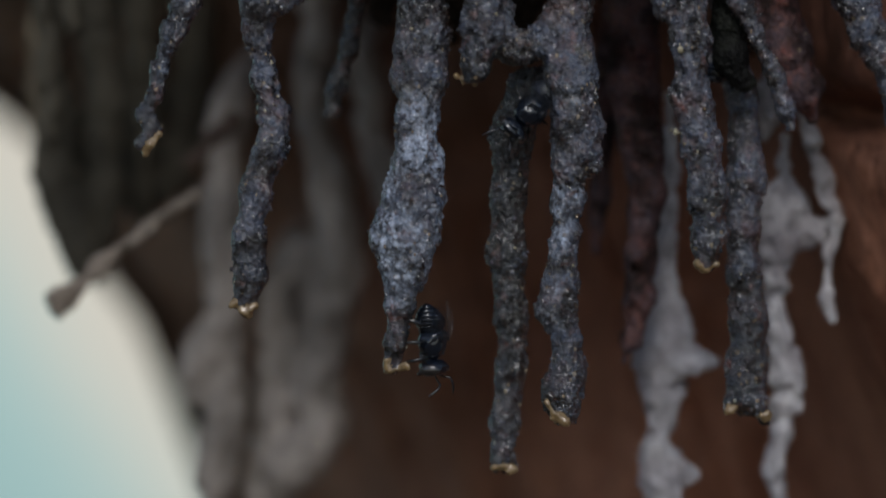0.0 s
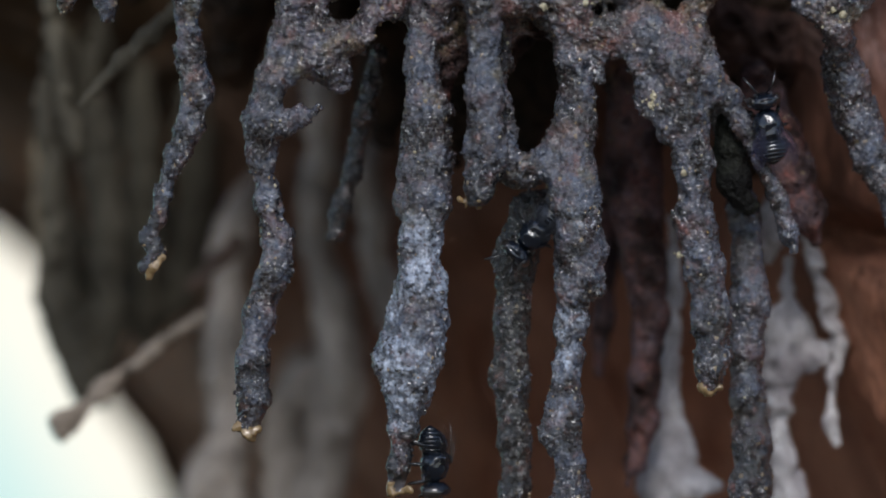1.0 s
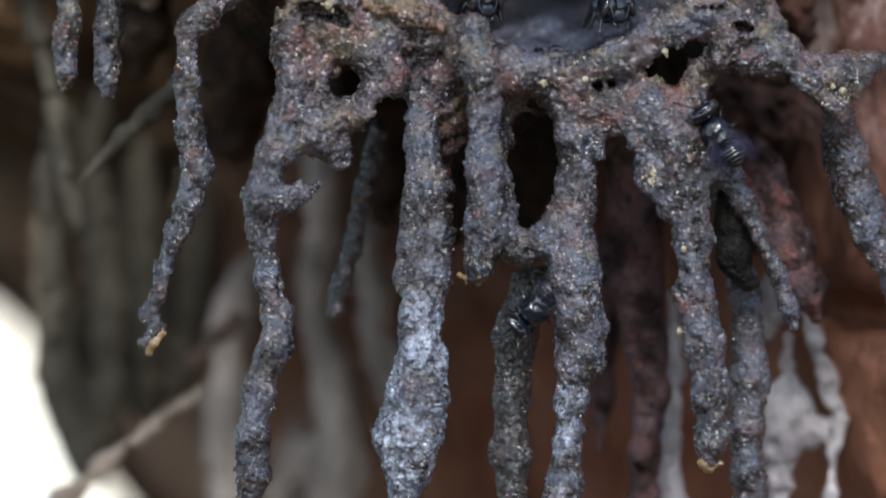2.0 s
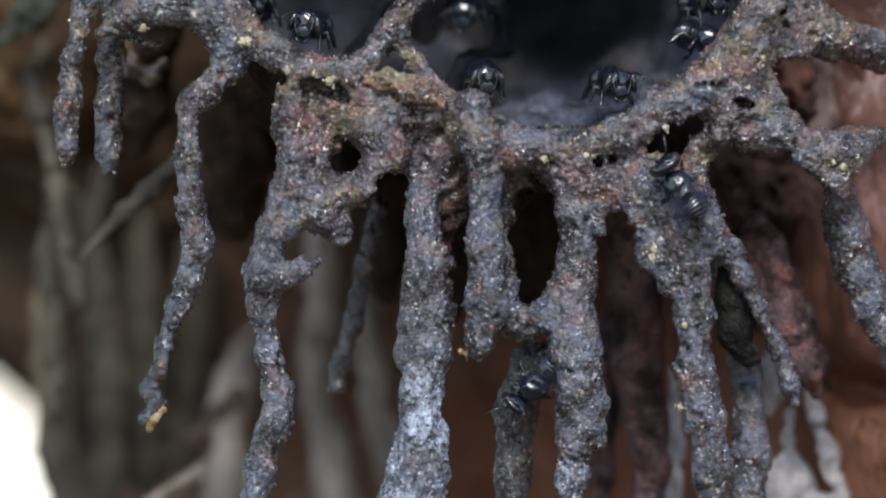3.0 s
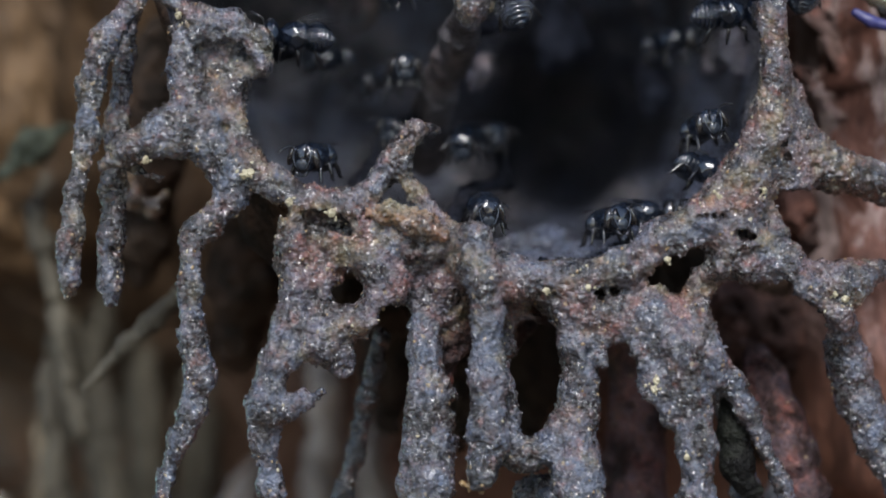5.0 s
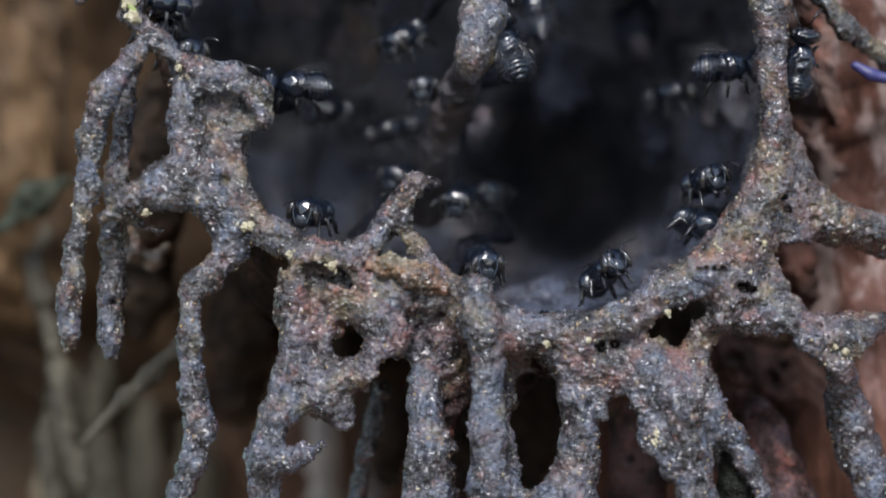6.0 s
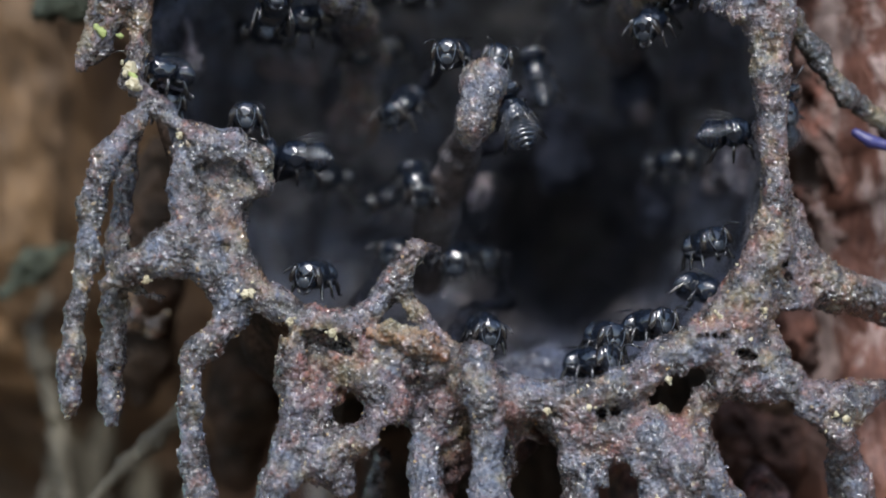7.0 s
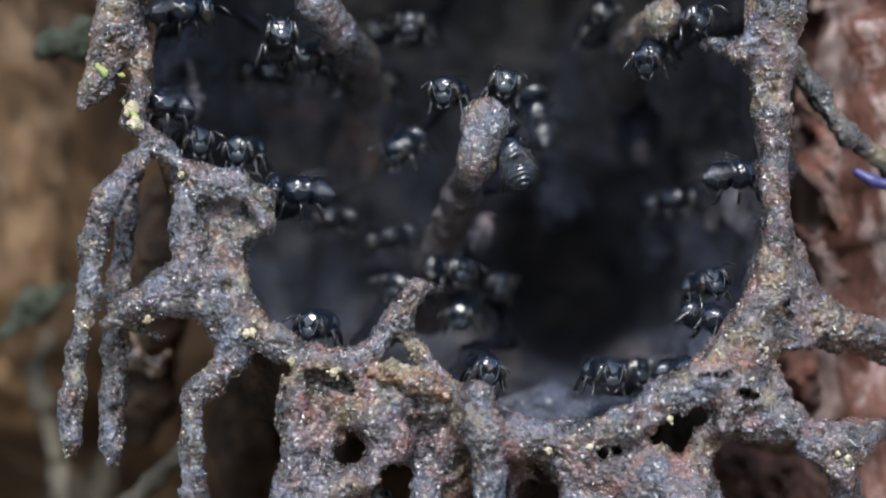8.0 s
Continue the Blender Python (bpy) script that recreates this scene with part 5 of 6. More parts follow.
def crumbs():
    """Loose crumbs of resin stuck all over the rim and strands, most of them small."""
    rng = np.random.default_rng(4)
    kinds = {"crumb": (RESIN, []), "amber": (AMBER, []), "cream": (CREAM, [])}
    for ob in list(nest.children):
        if ob.name.split(".")[0] not in ("rim", "rim_web", "forked_prong", "web_panel", "skirt", "strand", "wet_end"):
            continue
        co = np.empty(len(ob.data.vertices) * 3, np.float32)
        ob.data.vertices.foreach_get("co", co)
        co = co.reshape(-1, 3) / MM
        if co[:, 1].mean() > 6:
            continue
        for p in co[rng.choice(len(co), len(co) // 34, replace=False)]:
            roll = rng.random()
            r = 0.06 + 0.12 * rng.random() ** 2.5
            rich = soft_noise(p[None], 2.2, 61)[0] > 0.3
            kind = "crumb" if roll < (0.76 if rich else 0.955) else "amber" if roll < (0.93 if rich else 0.99) else "cream"
            r *= 1.0 if kind == "crumb" else 0.8
            kinds[kind][1].append(crumb_of(p, r * rng.uniform(0.7, 1.2, 3), rng))
    for x, d, z, r in BEADS:
        kinds["cream"][1].append(crumb_of(np.array((x, d, z)), r * rng.uniform(0.62, 0.78, 3), rng, 9, 7))
        for _ in range(4):
            kinds["cream"][1].append(crumb_of(np.array((x, d, z)) + rng.normal(0, r * 0.6, 3), r * rng.uniform(0.15, 0.36, 3), rng, 7, 5))
    for kind, (mat, pieces) in kinds.items():
        v, f = merged(pieces)
        part("crumb_coating", mesh_of(kind, in_place(v), f, mat, kind == "crumb"), nest, "tiny %s resin crumbs" % {"crumb": "grey", "amber": "amber", "cream": "cream yellow"}[kind])["kind"] = "stuff"


crumbs()
rng = np.random.default_rng(9)
OWNERS = (STRAND_LEFT, STRAND_BENT, STRAND_BIG, STRAND_KNOBBED, STRAND_GRAINY, STRAND_FORKED, STRAND_FORKED, STRAND_SHORT, STRAND_STRAIGHT)
for (chain,), owner in zip(TIPS, OWNERS):
    strand = next(ob for ob, piece in zip(made_pieces, PIECES) if piece[1] is WET_ENDS[id(owner)])
    blobs = []
    for x, d, z, r in chain:
        for _ in range(4):
            at = np.array((x, d, z)) + rng.normal(0, r * 0.5, 3) * (1, 0.7, 0.8)
            blobs.append([(*at, r * rng.uniform(0.28, 0.55))] * 2)
    blobs.append(chain)
    (verts, quads), = moulded([[[(x, d, z, r * 0.5) for x, d, z, r in c] if c is chain else c for c in blobs]], 0.08, 0.3, 0.12, 0.05, 0.22)
    part("tip", mesh_of("tip", in_place(verts), quads, AMBER), strand, "golden amber resin tip")
(verts, quads), = moulded([OCHRE_ROLL], 0.11, 0.4, 0.42, 0.15, 0.36)
part("roll", mesh_of("roll", in_place(verts), quads, OCHRE), nest, "ochre crumbly roll of fresh resin")
(verts, quads), = moulded([MOSS_TUFT], 0.14, 0.3, 0.2, 0.1, 0.35)
part("moss", mesh_of("moss", in_place(verts), quads, MOSS), nest, "green speck of moss")

# ---- old pale strands and roots hanging behind ----
BEHIND = [
    ("hanging_root", PALE_TRUNKED, PALE, "pale whitish root with a knot, hanging against the bark"), ("hanging_root", PALE_PRONGED, PALE, "pale whitish root with a short side prong"),
    ("hanging_root", GREY_LONG, GREY, "long grey hanging root"), ("hanging_root", GREY_FORKED, GREY, "grey forked hanging root"), ("hanging_root", GREY_THIN, GREY, "thin grey hanging root"),
    ("hanging_root", GREEN_ROOT_A, GREEN, "greenish grey hanging root"), ("hanging_root", GREEN_ROOT_B, GREEN, "greenish grey hanging root"),
    ("hanging_root", GREEN_ROOT_C, GREEN, "greenish grey hanging root"), ("hanging_root", GREEN_ROOT_D, OLIVE, "thin tan hanging root"),
    ("hanging_root", GREEN_ROOT_E, GREEN, "greenish grey hanging root"), ("hanging_root", VINE_TAN, GREEN, "thin olive vine on the bark"), ("hanging_root", VINE_PALE, GREEN, "thin pale olive vine on the bark"), ("stick", STICK, TAN, "slanting dry stick with a knobbed end"), ("stub", STUB_PALE, STUB_BROWN, "short brown broken root stub"),
]


def wandering(chain, seed, rise):
    """The same root with the small bends, knots and thin places of a grown one; its top runs on up into the bark."""
    rng = np.random.default_rng(seed)
    pts = np.array(chain)
    top = pts[0] + (rng.uniform(-1.5, 1.5), 14.0, rise, -0.35 * pts[0, 3])
    pts = np.vstack([top, pts])
    along = np.linspace(0, len(pts) - 1, 4 * len(pts))
    fine = np.stack([np.interp(along, np.arange(len(pts)), pts[:, k]) for k in range(4)], 1)
    spots = np.stack([fine[:, 2], np.full(len(fine), seed * 3.7), np.zeros(len(fine))], 1)
    fine[:, 0] += 0.75 * soft_noise(spots, 5.0, 71) + 0.35 * soft_noise(spots, 2.2, 72)
    fine[:, 3] *= 1 + 0.28 * soft_noise(spots, 3.2, 73)
    return [tuple(p) for p in fine]


for row, (name, chains, mat, label) in enumerate(BEHIND):
    if mat in (GREEN, OLIVE, GREY):
        chains = [wandering(c, 7 * row + k, 3.0 if mat is GREY else 12.0) for k, c in enumerate(chains)]
    ob = thing(name, label, "root" if name != "stick" else "stick", "roots behind the nest" if name == "hanging_root" else "")
    for k, (verts, quads) in enumerate(moulded([[c] for c in chains], 0.26, 0.7 if mat is PALE else 1.4, 0.25 if name == "stick" else 0.4, 0.12, 0.7)):
        part("branch" if k else "stem", mesh_of(name, in_place(verts), quads, mat), ob)

lichen = thing("lichen", "dark green lichen clump on the bark", "lichen")
for verts, quads in moulded([[c] for c in LICHEN], 0.3, 1.0, 0.6, 0.2, 0.6):
    part("clump", mesh_of("clump", in_place(verts), quads, LICHEN_GREEN), lichen)

# loose ridges of bark beside the nest, with pale scales lifting off them
def bark_scales(ob, chains, rng):
    for chain in chains:
        for a, b in zip(chain, chain[1:]):
            for _ in range(4):
                f = rng.random()
                x, d, z, r = [p + (q - p) * f for p, q in zip(a, b)]
                turn = rng.uniform(0.1, 1.0)
                v, q = ball_of((0, 0, 0), (1, 1, 1), 14, 9)
                v *= 1 + 0.55 * soft_noise(v + rng.uniform(0, 9, 3), 0.5, 41)[:, None]
                v = v * (r * rng.uniform(0.2, 0.6), 0.16, r * rng.uniform(0.7, 1.8))
                side = np.array([[math.cos(turn), 0, math.sin(turn)], [0, 1, 0], [-math.sin(turn), 0, math.cos(turn)]])
                v = v @ side + (x + rng.uniform(-0.6, 0.6) * r, d - r * 0.92, z)
                part("scale", mesh_of("scale", in_place(v), q, SCALE if rng.random() < 0.65 else BARK_FLAKE), ob)


for k, (verts, quads) in enumerate(moulded(RIDGES, 0.24, 0.4, 1.1, 0.2, 0.5)):
    ob = thing("bark_flake", "pale pinkish flake of bark" if k in PALE_RIDGES else "red-brown ridge of bark", "bark", "bark beside the nest")
    part("flake", mesh_of("flake", in_place(verts), quads, DEEP_RED if k in (6, 7) else BARK_FLAKE), ob)
    if k not in (6, 7):
        bark_scales(ob, RIDGES[k], np.random.default_rng(50 + k))

thread = thing("thread", "short violet-blue glossy thread stuck on the bark", "thread")
(verts, quads), = moulded([THREAD], 0.15, 0.2, 0.05, 0.0)
part("strip", mesh_of("strip", in_place(verts), quads, VIOLET), thread)


# ---- the bees: stingless bees about 5 mm long; each faces -y in its own space, back up ----
def tube_of(points, radii, n=7):
    pts = [Vector(p) for p in points]
    verts, faces = [], []
    for i, (p, r) in enumerate(zip(pts, radii)):
        way = (pts[min(i + 1, len(pts) - 1)] - pts[max(i - 1, 0)]).normalized()
        side = way.orthogonal().normalized() if i == 0 else (side - way * side.dot(way)).normalized()
        other = way.cross(side)
        verts += [tuple(p + (side * math.cos(2 * math.pi * k / n) + other * math.sin(2 * math.pi * k / n)) * r) for k in range(n)]
    for i in range(len(pts) - 1):
        faces += [(i * n + k, i * n + (k + 1) % n, (i + 1) * n + (k + 1) % n, (i + 1) * n + k) for k in range(n)]
    faces += [tuple(range(n))[::-1], tuple((len(pts) - 1) * n + k for k in range(n))]
    return np.array(verts), faces


BEE = 0.88 * MM


def bee_sized(verts):
    return np.asarray(verts) * BEE


def bee_meshes():
    made = {}
    # head: a rounded triangle, narrow at the jaws
    v, f = ball_of((0, 0, 0), (1, 1, 1), 36, 26)
    v *= 1 + 0.08 * soft_noise(v, 0.30, 4)[:, None] + 0.04 * soft_noise(v, 0.16, 6)[:, None]
    width = 1.18 * (0.78 + 0.26 * np.clip(v[:, 2] + 0.4, -0.6, 1))
    v = np.stack([v[:, 0] * width, v[:, 1] * 0.62, v[:, 2] * 1.08 - 0.05], 1)
    made["head"] = mesh_of("head", bee_sized(v), f, SHELL)
    v, f = ball_of((0, 0, 0), (0.27, 0.42, 0.74), 12, 9)
    for side in (-1, 1):
        tilt = np.array(Matrix.Rotation(radians(-14 * side), 3, "Y"))
        made["eye", side] = mesh_of("eye", bee_sized(v @ tilt.T + (0.95 * side, -0.12, 0.12)), f, EYE)
        # stripe along the eye: facial down, with the glint painted into its grey
        made["stripe", side] = mesh_of("stripe", bee_sized(tube_of([(0.42 * side, -0.46, 0.78), (0.66 * side, -0.53, 0.45), (0.62 * side, -0.60, 0.0), (0.46 * side, -0.60, -0.45), (0.22 * side, -0.52, -0.82)],
                                                             [0.012, 0.024, 0.024, 0.024, 0.012], 6)[0]), tube_of([(0, 0, k) for k in range(5)], [1] * 5, 6)[1], FUR_GLINT)
        made["antenna", side] = mesh_of("antenna", *[(bee_sized(a), b) for a, b in [tube_of([(0, 0, 0), (0.26 * side, -0.30, 0.50), (0.42 * side, -0.44, 0.80), (0.62 * side, -0.80, 0.78), (0.85 * side, -1.20, 0.60), (0.98 * side, -1.45, 0.40)],
                                                                    [0.07, 0.06, 0.07, 0.085, 0.085, 0.06])]][0], LEG)
        made["mandible", side] = mesh_of("mandible", *[(bee_sized(a), b) for a, b in [tube_of([(0.42 * side, -0.30, -0.82), (0.34 * side, -0.52, -1.08), (0.06 * side, -0.62, -1.22)], [0.15, 0.13, 0.05])]][0], LEG)
    v, f = ball_of((0, -0.54, -0.38), (0.46, 0.15, 0.44), 14, 10)
    made["clypeus"] = mesh_of("clypeus", bee_sized(v), f, FACE)
    # thorax with a small raised scutellum
    v, f = ball_of((0, 0, 0), (1.08, 1.22, 1.02), 36, 26)
    v[:, 2] += 0.22 * np.exp(-((v[:, 1] - 0.75) ** 2) / 0.08) * (v[:, 2] > 0)
    v *= 1 + 0.08 * soft_noise(v, 0.32, 2)[:, None] + 0.04 * soft_noise(v, 0.17, 8)[:, None]
    made["thorax"] = mesh_of("thorax", bee_sized(v), f, SHELL)
    # abdomen: five overlapping plates
    n, verts, faces, rings = 20, [], [], []
    for k in range(6):
        for s, lift in ((0.0, 0.0), (0.85, 0.05), (1.0, 0.055), (1.0, -0.02)):
            t = min((k + s) / 6, 1)
            rings.append((t, (math.sin(math.pi * (0.13 + 0.87 * t) ** 0.8) ** 0.62 if t < 1 else 0.02) * 1.22 + lift * (t < 0.95)))
    for t, r in rings:
        verts += [(r * math.cos(2 * math.pi * j / n), 0.85 + 1.95 * t, -0.12 - 0.35 * t * t + 0.86 * r * math.sin(2 * math.pi * j / n)) for j in range(n)]
    for i in range(len(rings) - 1):
        faces += [(i * n + j, (i + 1) * n + j, (i + 1) * n + (j + 1) % n, i * n + (j + 1) % n) for j in range(n)]
    faces.append(tuple(range(n)))
    faces.append(tuple((len(rings) - 1) * n + j for j in range(n))[::-1])
    made["abdomen"] = mesh_of("abdomen", bee_sized(verts), faces, SHELL)
    # wings: thin curved blades
    for kind, length, broad in (("fore", 3.1, 0.6), ("hind", 2.2, 0.46)):
        for side in (-1, 1):
            top, cols = [], 14
            for i in range(cols):
                t = i / (cols - 1)
                half = broad * (math.sin(math.pi * min(1, 0.08 + t * 0.92) ** 1.35) ** 0.7) + 0.05
                for k in (-1, -0.5, 0, 0.5, 1):
                    top.append((side * (half * k * 0.9 + 0.25 * math.sin(t * 2)), length * t, 0.12 * math.sin(t * 3) + 0.10 * k * k * half))
            top = np.array(top)
            m = len(top)
            verts = np.concatenate([top, top - (0, 0, 0.025)])
            faces = []
            for i in range(cols - 1):
                for k in range(4):
                    a = i * 5 + k
                    faces += [(a, a + 1, a + 6, a + 5), (m + a + 5, m + a + 6, m + a + 1, m + a)]
                faces += [(i * 5, i * 5 + 5, m + i * 5 + 5, m + i * 5), (i * 5 + 9, i * 5 + 4, m + i * 5 + 4, m + i * 5 + 9)]
            made["wing", kind, side] = mesh_of("wing", bee_sized(verts), faces, WING)
            veins = []
            for k, last in ((0, cols), (2, cols - 2), (4, cols - 4)):
                run = [tuple(top[i * 5 + k] + (0, 0, 0.01)) for i in range(last)]
                veins.append(tube_of(run, [0.022 - 0.013 * i / last for i in range(last)], 5))
            v, f = merged(veins)
            made["vein", kind, side] = mesh_of("vein", bee_sized(v), f, LEG)
    # legs
    for row, (y, out, back) in enumerate(((-0.75, 1.1, -0.7), (0.05, 1.4, 0.1), (0.75, 1.35, 1.3))):
        for side in (-1, 1):
            path = [(0.45 * side, y, -0.75), (0.95 * side, y + back * 0.25, -0.45), (out * 0.85 * side, y + back * 0.5, -0.35), (out * side, y + back * 0.7, -1.0),
                    (out * 1.08 * side, y + back * 0.8, -1.45), (out * 1.2 * side, y + back * 1.05, -1.55)]
            fat = 1.5 if row == 2 else 1.0
            v, f = tube_of(path, [0.13, 0.17, 0.14, 0.14 * fat, 0.10 * fat, 0.04])
            made["leg", row, side] = mesh_of("leg", bee_sized(v), f, LEG)
    return made


def bee_thing(made, spread):
    """One bee with all its parts; spread: degrees by which the wings stand apart."""
    ob = new("bee")
    ob.empty_display_size = 0.002
    tagged(ob, "black glossy stingless bee with smoky wings", "bee", "bees at the nest")
    part("thorax", made["thorax"], ob)
    part("abdomen", made["abdomen"], ob, "black abdomen of glossy overlapping bands")
    head = part("head", made["head"], ob, "black triangular head with pale edged face")
    head.location = Vector((0, -1.75, 0.1)) * BEE
    part("clypeus", made["clypeus"], head)
    for side in (-1, 1):
        part("eye", made["eye", side], head, "dark brown oval eye")
        part("face_stripe", made["stripe", side], head, "pale grey downy stripe with a painted glint")
        part("mandible", made["mandible", side], head)
        feeler = part("antenna", made["antenna", side], head)
        feeler.location = Vector((0.22 * side, -0.55, 0.12)) * BEE
        for kind, lift in (("fore", 0.98), ("hind", 0.88)):
            wing = part("wing", made["wing", kind, side], ob, "smoky iridescent wing")
            part("vein", made["vein", kind, side], wing, "fine dark glossy wing vein")
            wing.location = Vector((0.55 * side, 0.1, lift)) * BEE
            wing.rotation_euler = (radians(-4), radians(8 * side), radians(-side * spread * (1.0 if kind == "fore" else 1.5)))
        for row in range(3):
            part("leg", made["leg", row, side], ob)
    return ob


# seconds, x, depth, z in mm, and the three turns in degrees
BEES = []


def settle(kind, label, *rows):
    BEES.append((kind, label, list(rows)))


settle("alert", "black glossy bee looking out over the resin rim", (3.5, -8.14, 3.04, 13.61, 10, 10, -15), (4.5, -8.3, 2.97, 13.69, 10, 4, -22), (6.0, -8.34, 3.04, 13.43, 10, 10, -15), (7.0, -8.2, 3.04, 13.74, 10, 10, -15), (8.0, -8.11, 3.04, 13.09, 10, 10, -15))
settle("alert", "black glossy bee looking out over the resin rim", (3.5, 2.57, 1.47, 10.26, 15, 0, 8), (6.0, 2.49, 1.47, 10.25, 15, 0, 8), (7.0, 2.56, 1.47, 10.24, 15, 0, 8), (8.0, 2.4, 1.47, 10.3, 15, 0, 8))
settle("alert", "black glossy bee looking out over the resin rim", (2.8, 10.69, 2.85, 9.9, 10, 0, 15), (3.5, 10.64, 2.85, 10.15, 10, 0, 15), (4.5, 10.57, 2.85, 9.44, 10, 0, 15), (5.8, 10.0, 3.0, 9.6, -20, -10, 30), (6.0, 10.0, 3.0, 9.6, -20, -10, 30), (6.5, 9.9, 3.0, 9.9, -10, 0, 25), (7.0, 10.17, 2.85, 9.85, 10, 0, 15), (7.5, 10.24, 2.85, 9.95, 10, 0, 15), (8.0, 9.9, 2.85, 10.02, 10, 0, 15))
settle("alert", "black glossy bee at the resin wall beside another bee", (3.5, 16.42, 4.32, 15.27, 0, -15, 20), (4.5, 16.26, 4.32, 15.56, 0, -15, 20), (6.0, 16.46, 4.32, 15.49, 0, -15, 20), (7.0, 16.5, 4.32, 15.79, 0, -15, 20), (7.5, 16.57, 4.32, 15.72, 0, -15, 20), (8.0, 16.34, 4.32, 15.68, 0, -15, 20))
settle("plain", "black glossy bee crouching under another bee", (3.5, 16.69, 3.26, 12.67, 20, 20, 60), (4.5, 16.81, 3.26, 12.85, 20, 20, 60), (6.0, 16.44, 3.26, 12.6, 20, 20, 60), (7.0, 16.58, 3.26, 12.73, 20, 20, 60), (8.0, 16.85, 3.26, 13.43, 20, 20, 60))
settle("plain", "black glossy bee inside the dark nest mouth", (3.5, 2.56, 17.8, 16.56, 10, 0, 20), (4.5, 2.87, 17.8, 16.01, 10, 0, 20), (6.0, 2.47, 17.8, 15.56, 10, 0, 20), (7.0, 2.06, 17.8, 15.69, 10, 0, 20), (7.5, 2.36, 17.8, 16.66, 10, 0, 20), (8.0, 2.91, 17.8, 16.62, 10, 0, 20))
settle("plain", "black glossy bee inside the dark nest mouth", (3.5, 1.64, 11.82, 15.05, 20, 0, -10), (4.5, 1.56, 11.82, 15.24, 20, 0, -10), (6.0, 1.0, 11.82, 14.79, 20, 0, -10), (7.0, 0.96, 11.82, 15.3, 20, 0, -10), (7.5, 1.33, 11.82, 14.85, 20, 0, -10), (8.0, 1.05, 11.82, 14.37, 20, 0, -10))
settle("plain", "black glossy bee inside the dark nest mouth", (3.5, -2.63, 14.72, 16.92, 10, 10, -25), (4.0, -3.06, 14.72, 16.82, 10, 10, -25), (4.5, -2.71, 14.72, 16.01, 10, 10, -25), (6.0, -2.73, 14.72, 16.38, 10, 10, -25), (7.0, -2.76, 14.72, 15.88, 10, 10, -25), (7.5, -2.76, 14.72, 16.36, 10, 10, -25), (8.0, -2.67, 14.72, 16.31, 10, 10, -25))
settle("plain", "black glossy bee creeping behind the resin rim", (2.8, -11.72, 6.93, 15.09, 0, 0, 0), (3.5, -11.79, 6.93, 15.28, 0, 0, 0), (3.8, -11.29, 6.93, 16.01, 0, 0, 0), (4.2, -12.35, 6.24, 18.49, 0, 0, -50), (4.7, -14.69, 5.96, 18.59, 0, 0, -60))
settle("plain", "black glossy bee seen from above with banded abdomen", (4.5, -9.17, 3.0, 21.2, 0, 55, -90), (6.0, -9.44, 3.0, 21.49, 0, 55, -90), (6.5, -9.22, 3.0, 21.38, 0, 55, -90), (7.0, -9.41, 3.0, 21.27, 0, 55, -90), (7.5, -9.41, 3.0, 21.48, 0, 55, -90), (8.0, -9.32, 2.9, 21.55, 0, 45, -80))
settle("alert", "black glossy bee clinging to a resin pillar", (6, 0.80, 3.29, 28.35, 10, 0, -10), (6.5, 0.60, 3.29, 28.07, 10, 0, -10), (7, 0.41, 3.29, 27.79, 10, 0, -10), (7.5, 0.24, 3.29, 27.89, 10, 0, -10), (8, 0.15, 3.29, 27.85, 10, 0, -10))
settle("alert", "black glossy bee clinging to a resin pillar", (6.5, 3.47, 4.32, 28.21, 0, 10, 5), (7, 3.11, 4.32, 27.39, 0, 10, 5), (7.5, 4.01, 4.32, 27.86, 0, 10, 5), (8, 3.56, 4.32, 28.28, 0, 10, 5))
settle("plain", "black glossy bee clinging to a resin pillar", (6, 4.01, 2.10, 23.87, -70, 20, 180), (6.5, 4.17, 2.10, 24.11, -70, 20, 180), (7, 4.34, 2.10, 23.83, -70, 20, 180), (7.5, 4.51, 2.10, 24.10, -70, 20, 180), (8, 4.15, 2.10, 23.82, -70, 20, 180))
settle("plain", "black glossy bee beside the rim with banded abdomen", (6.0, 17.95, 2.5, 22.59, 0, -55, 90), (6.5, 18.11, 2.5, 22.66, 0, -55, 90), (7.0, 18.28, 2.5, 22.66, 0, -55, 90), (7.5, 18.46, 2.5, 22.47, 0, -55, 90), (8.0, 18.55, 2.5, 22.54, 0, -55, 90))
settle("alert", "black glossy bee clinging to a resin pillar", (6.5, 13.50, 4.01, 29.70, 30, 0, -20), (7, 13.13, 4.01, 29.96, 30, 0, -20), (7.5, 13.14, 4.01, 29.99, 30, 0, -20), (8, 13.06, 4.01, 30.42, 30, 0, -20))
settle("plain", "black glossy bee clinging to a resin pillar", (7.5, 15.48, 3.07, 32.02, 0, 0, 30), (8, 15.05, 3.07, 32.27, 0, 0, 30))
settle("alert", "black glossy bee clinging to a resin pillar", (7, -10.89, 3.26, 30.88, -10, 0, 10), (7.5, -10.89, 3.26, 30.62, -10, 0, 10), (8, -10.62, 3.26, 31.15, -10, 0, 10))
settle("plain", "black glossy bee clinging to a resin pillar", (7.5, -9.08, 7.06, 30.37, 20, 40, -40), (8, -9.18, 7.06, 30.44, 20, 40, -40))
settle("plain", "black glossy bee inside the dark nest mouth", (7.0, -5.88, 17.89, 29.55, 10, 0, 10), (7.5, -5.99, 17.89, 29.93, 10, 0, 10), (8.0, -6.35, 17.89, 30.38, 10, 0, 10))
settle("plain", "black glossy bee inside the dark nest mouth", (7.0, -3.7, 21.89, 30.28, 10, 0, -10), (8.0, -4.06, 21.89, 30.54, 10, 0, -10))
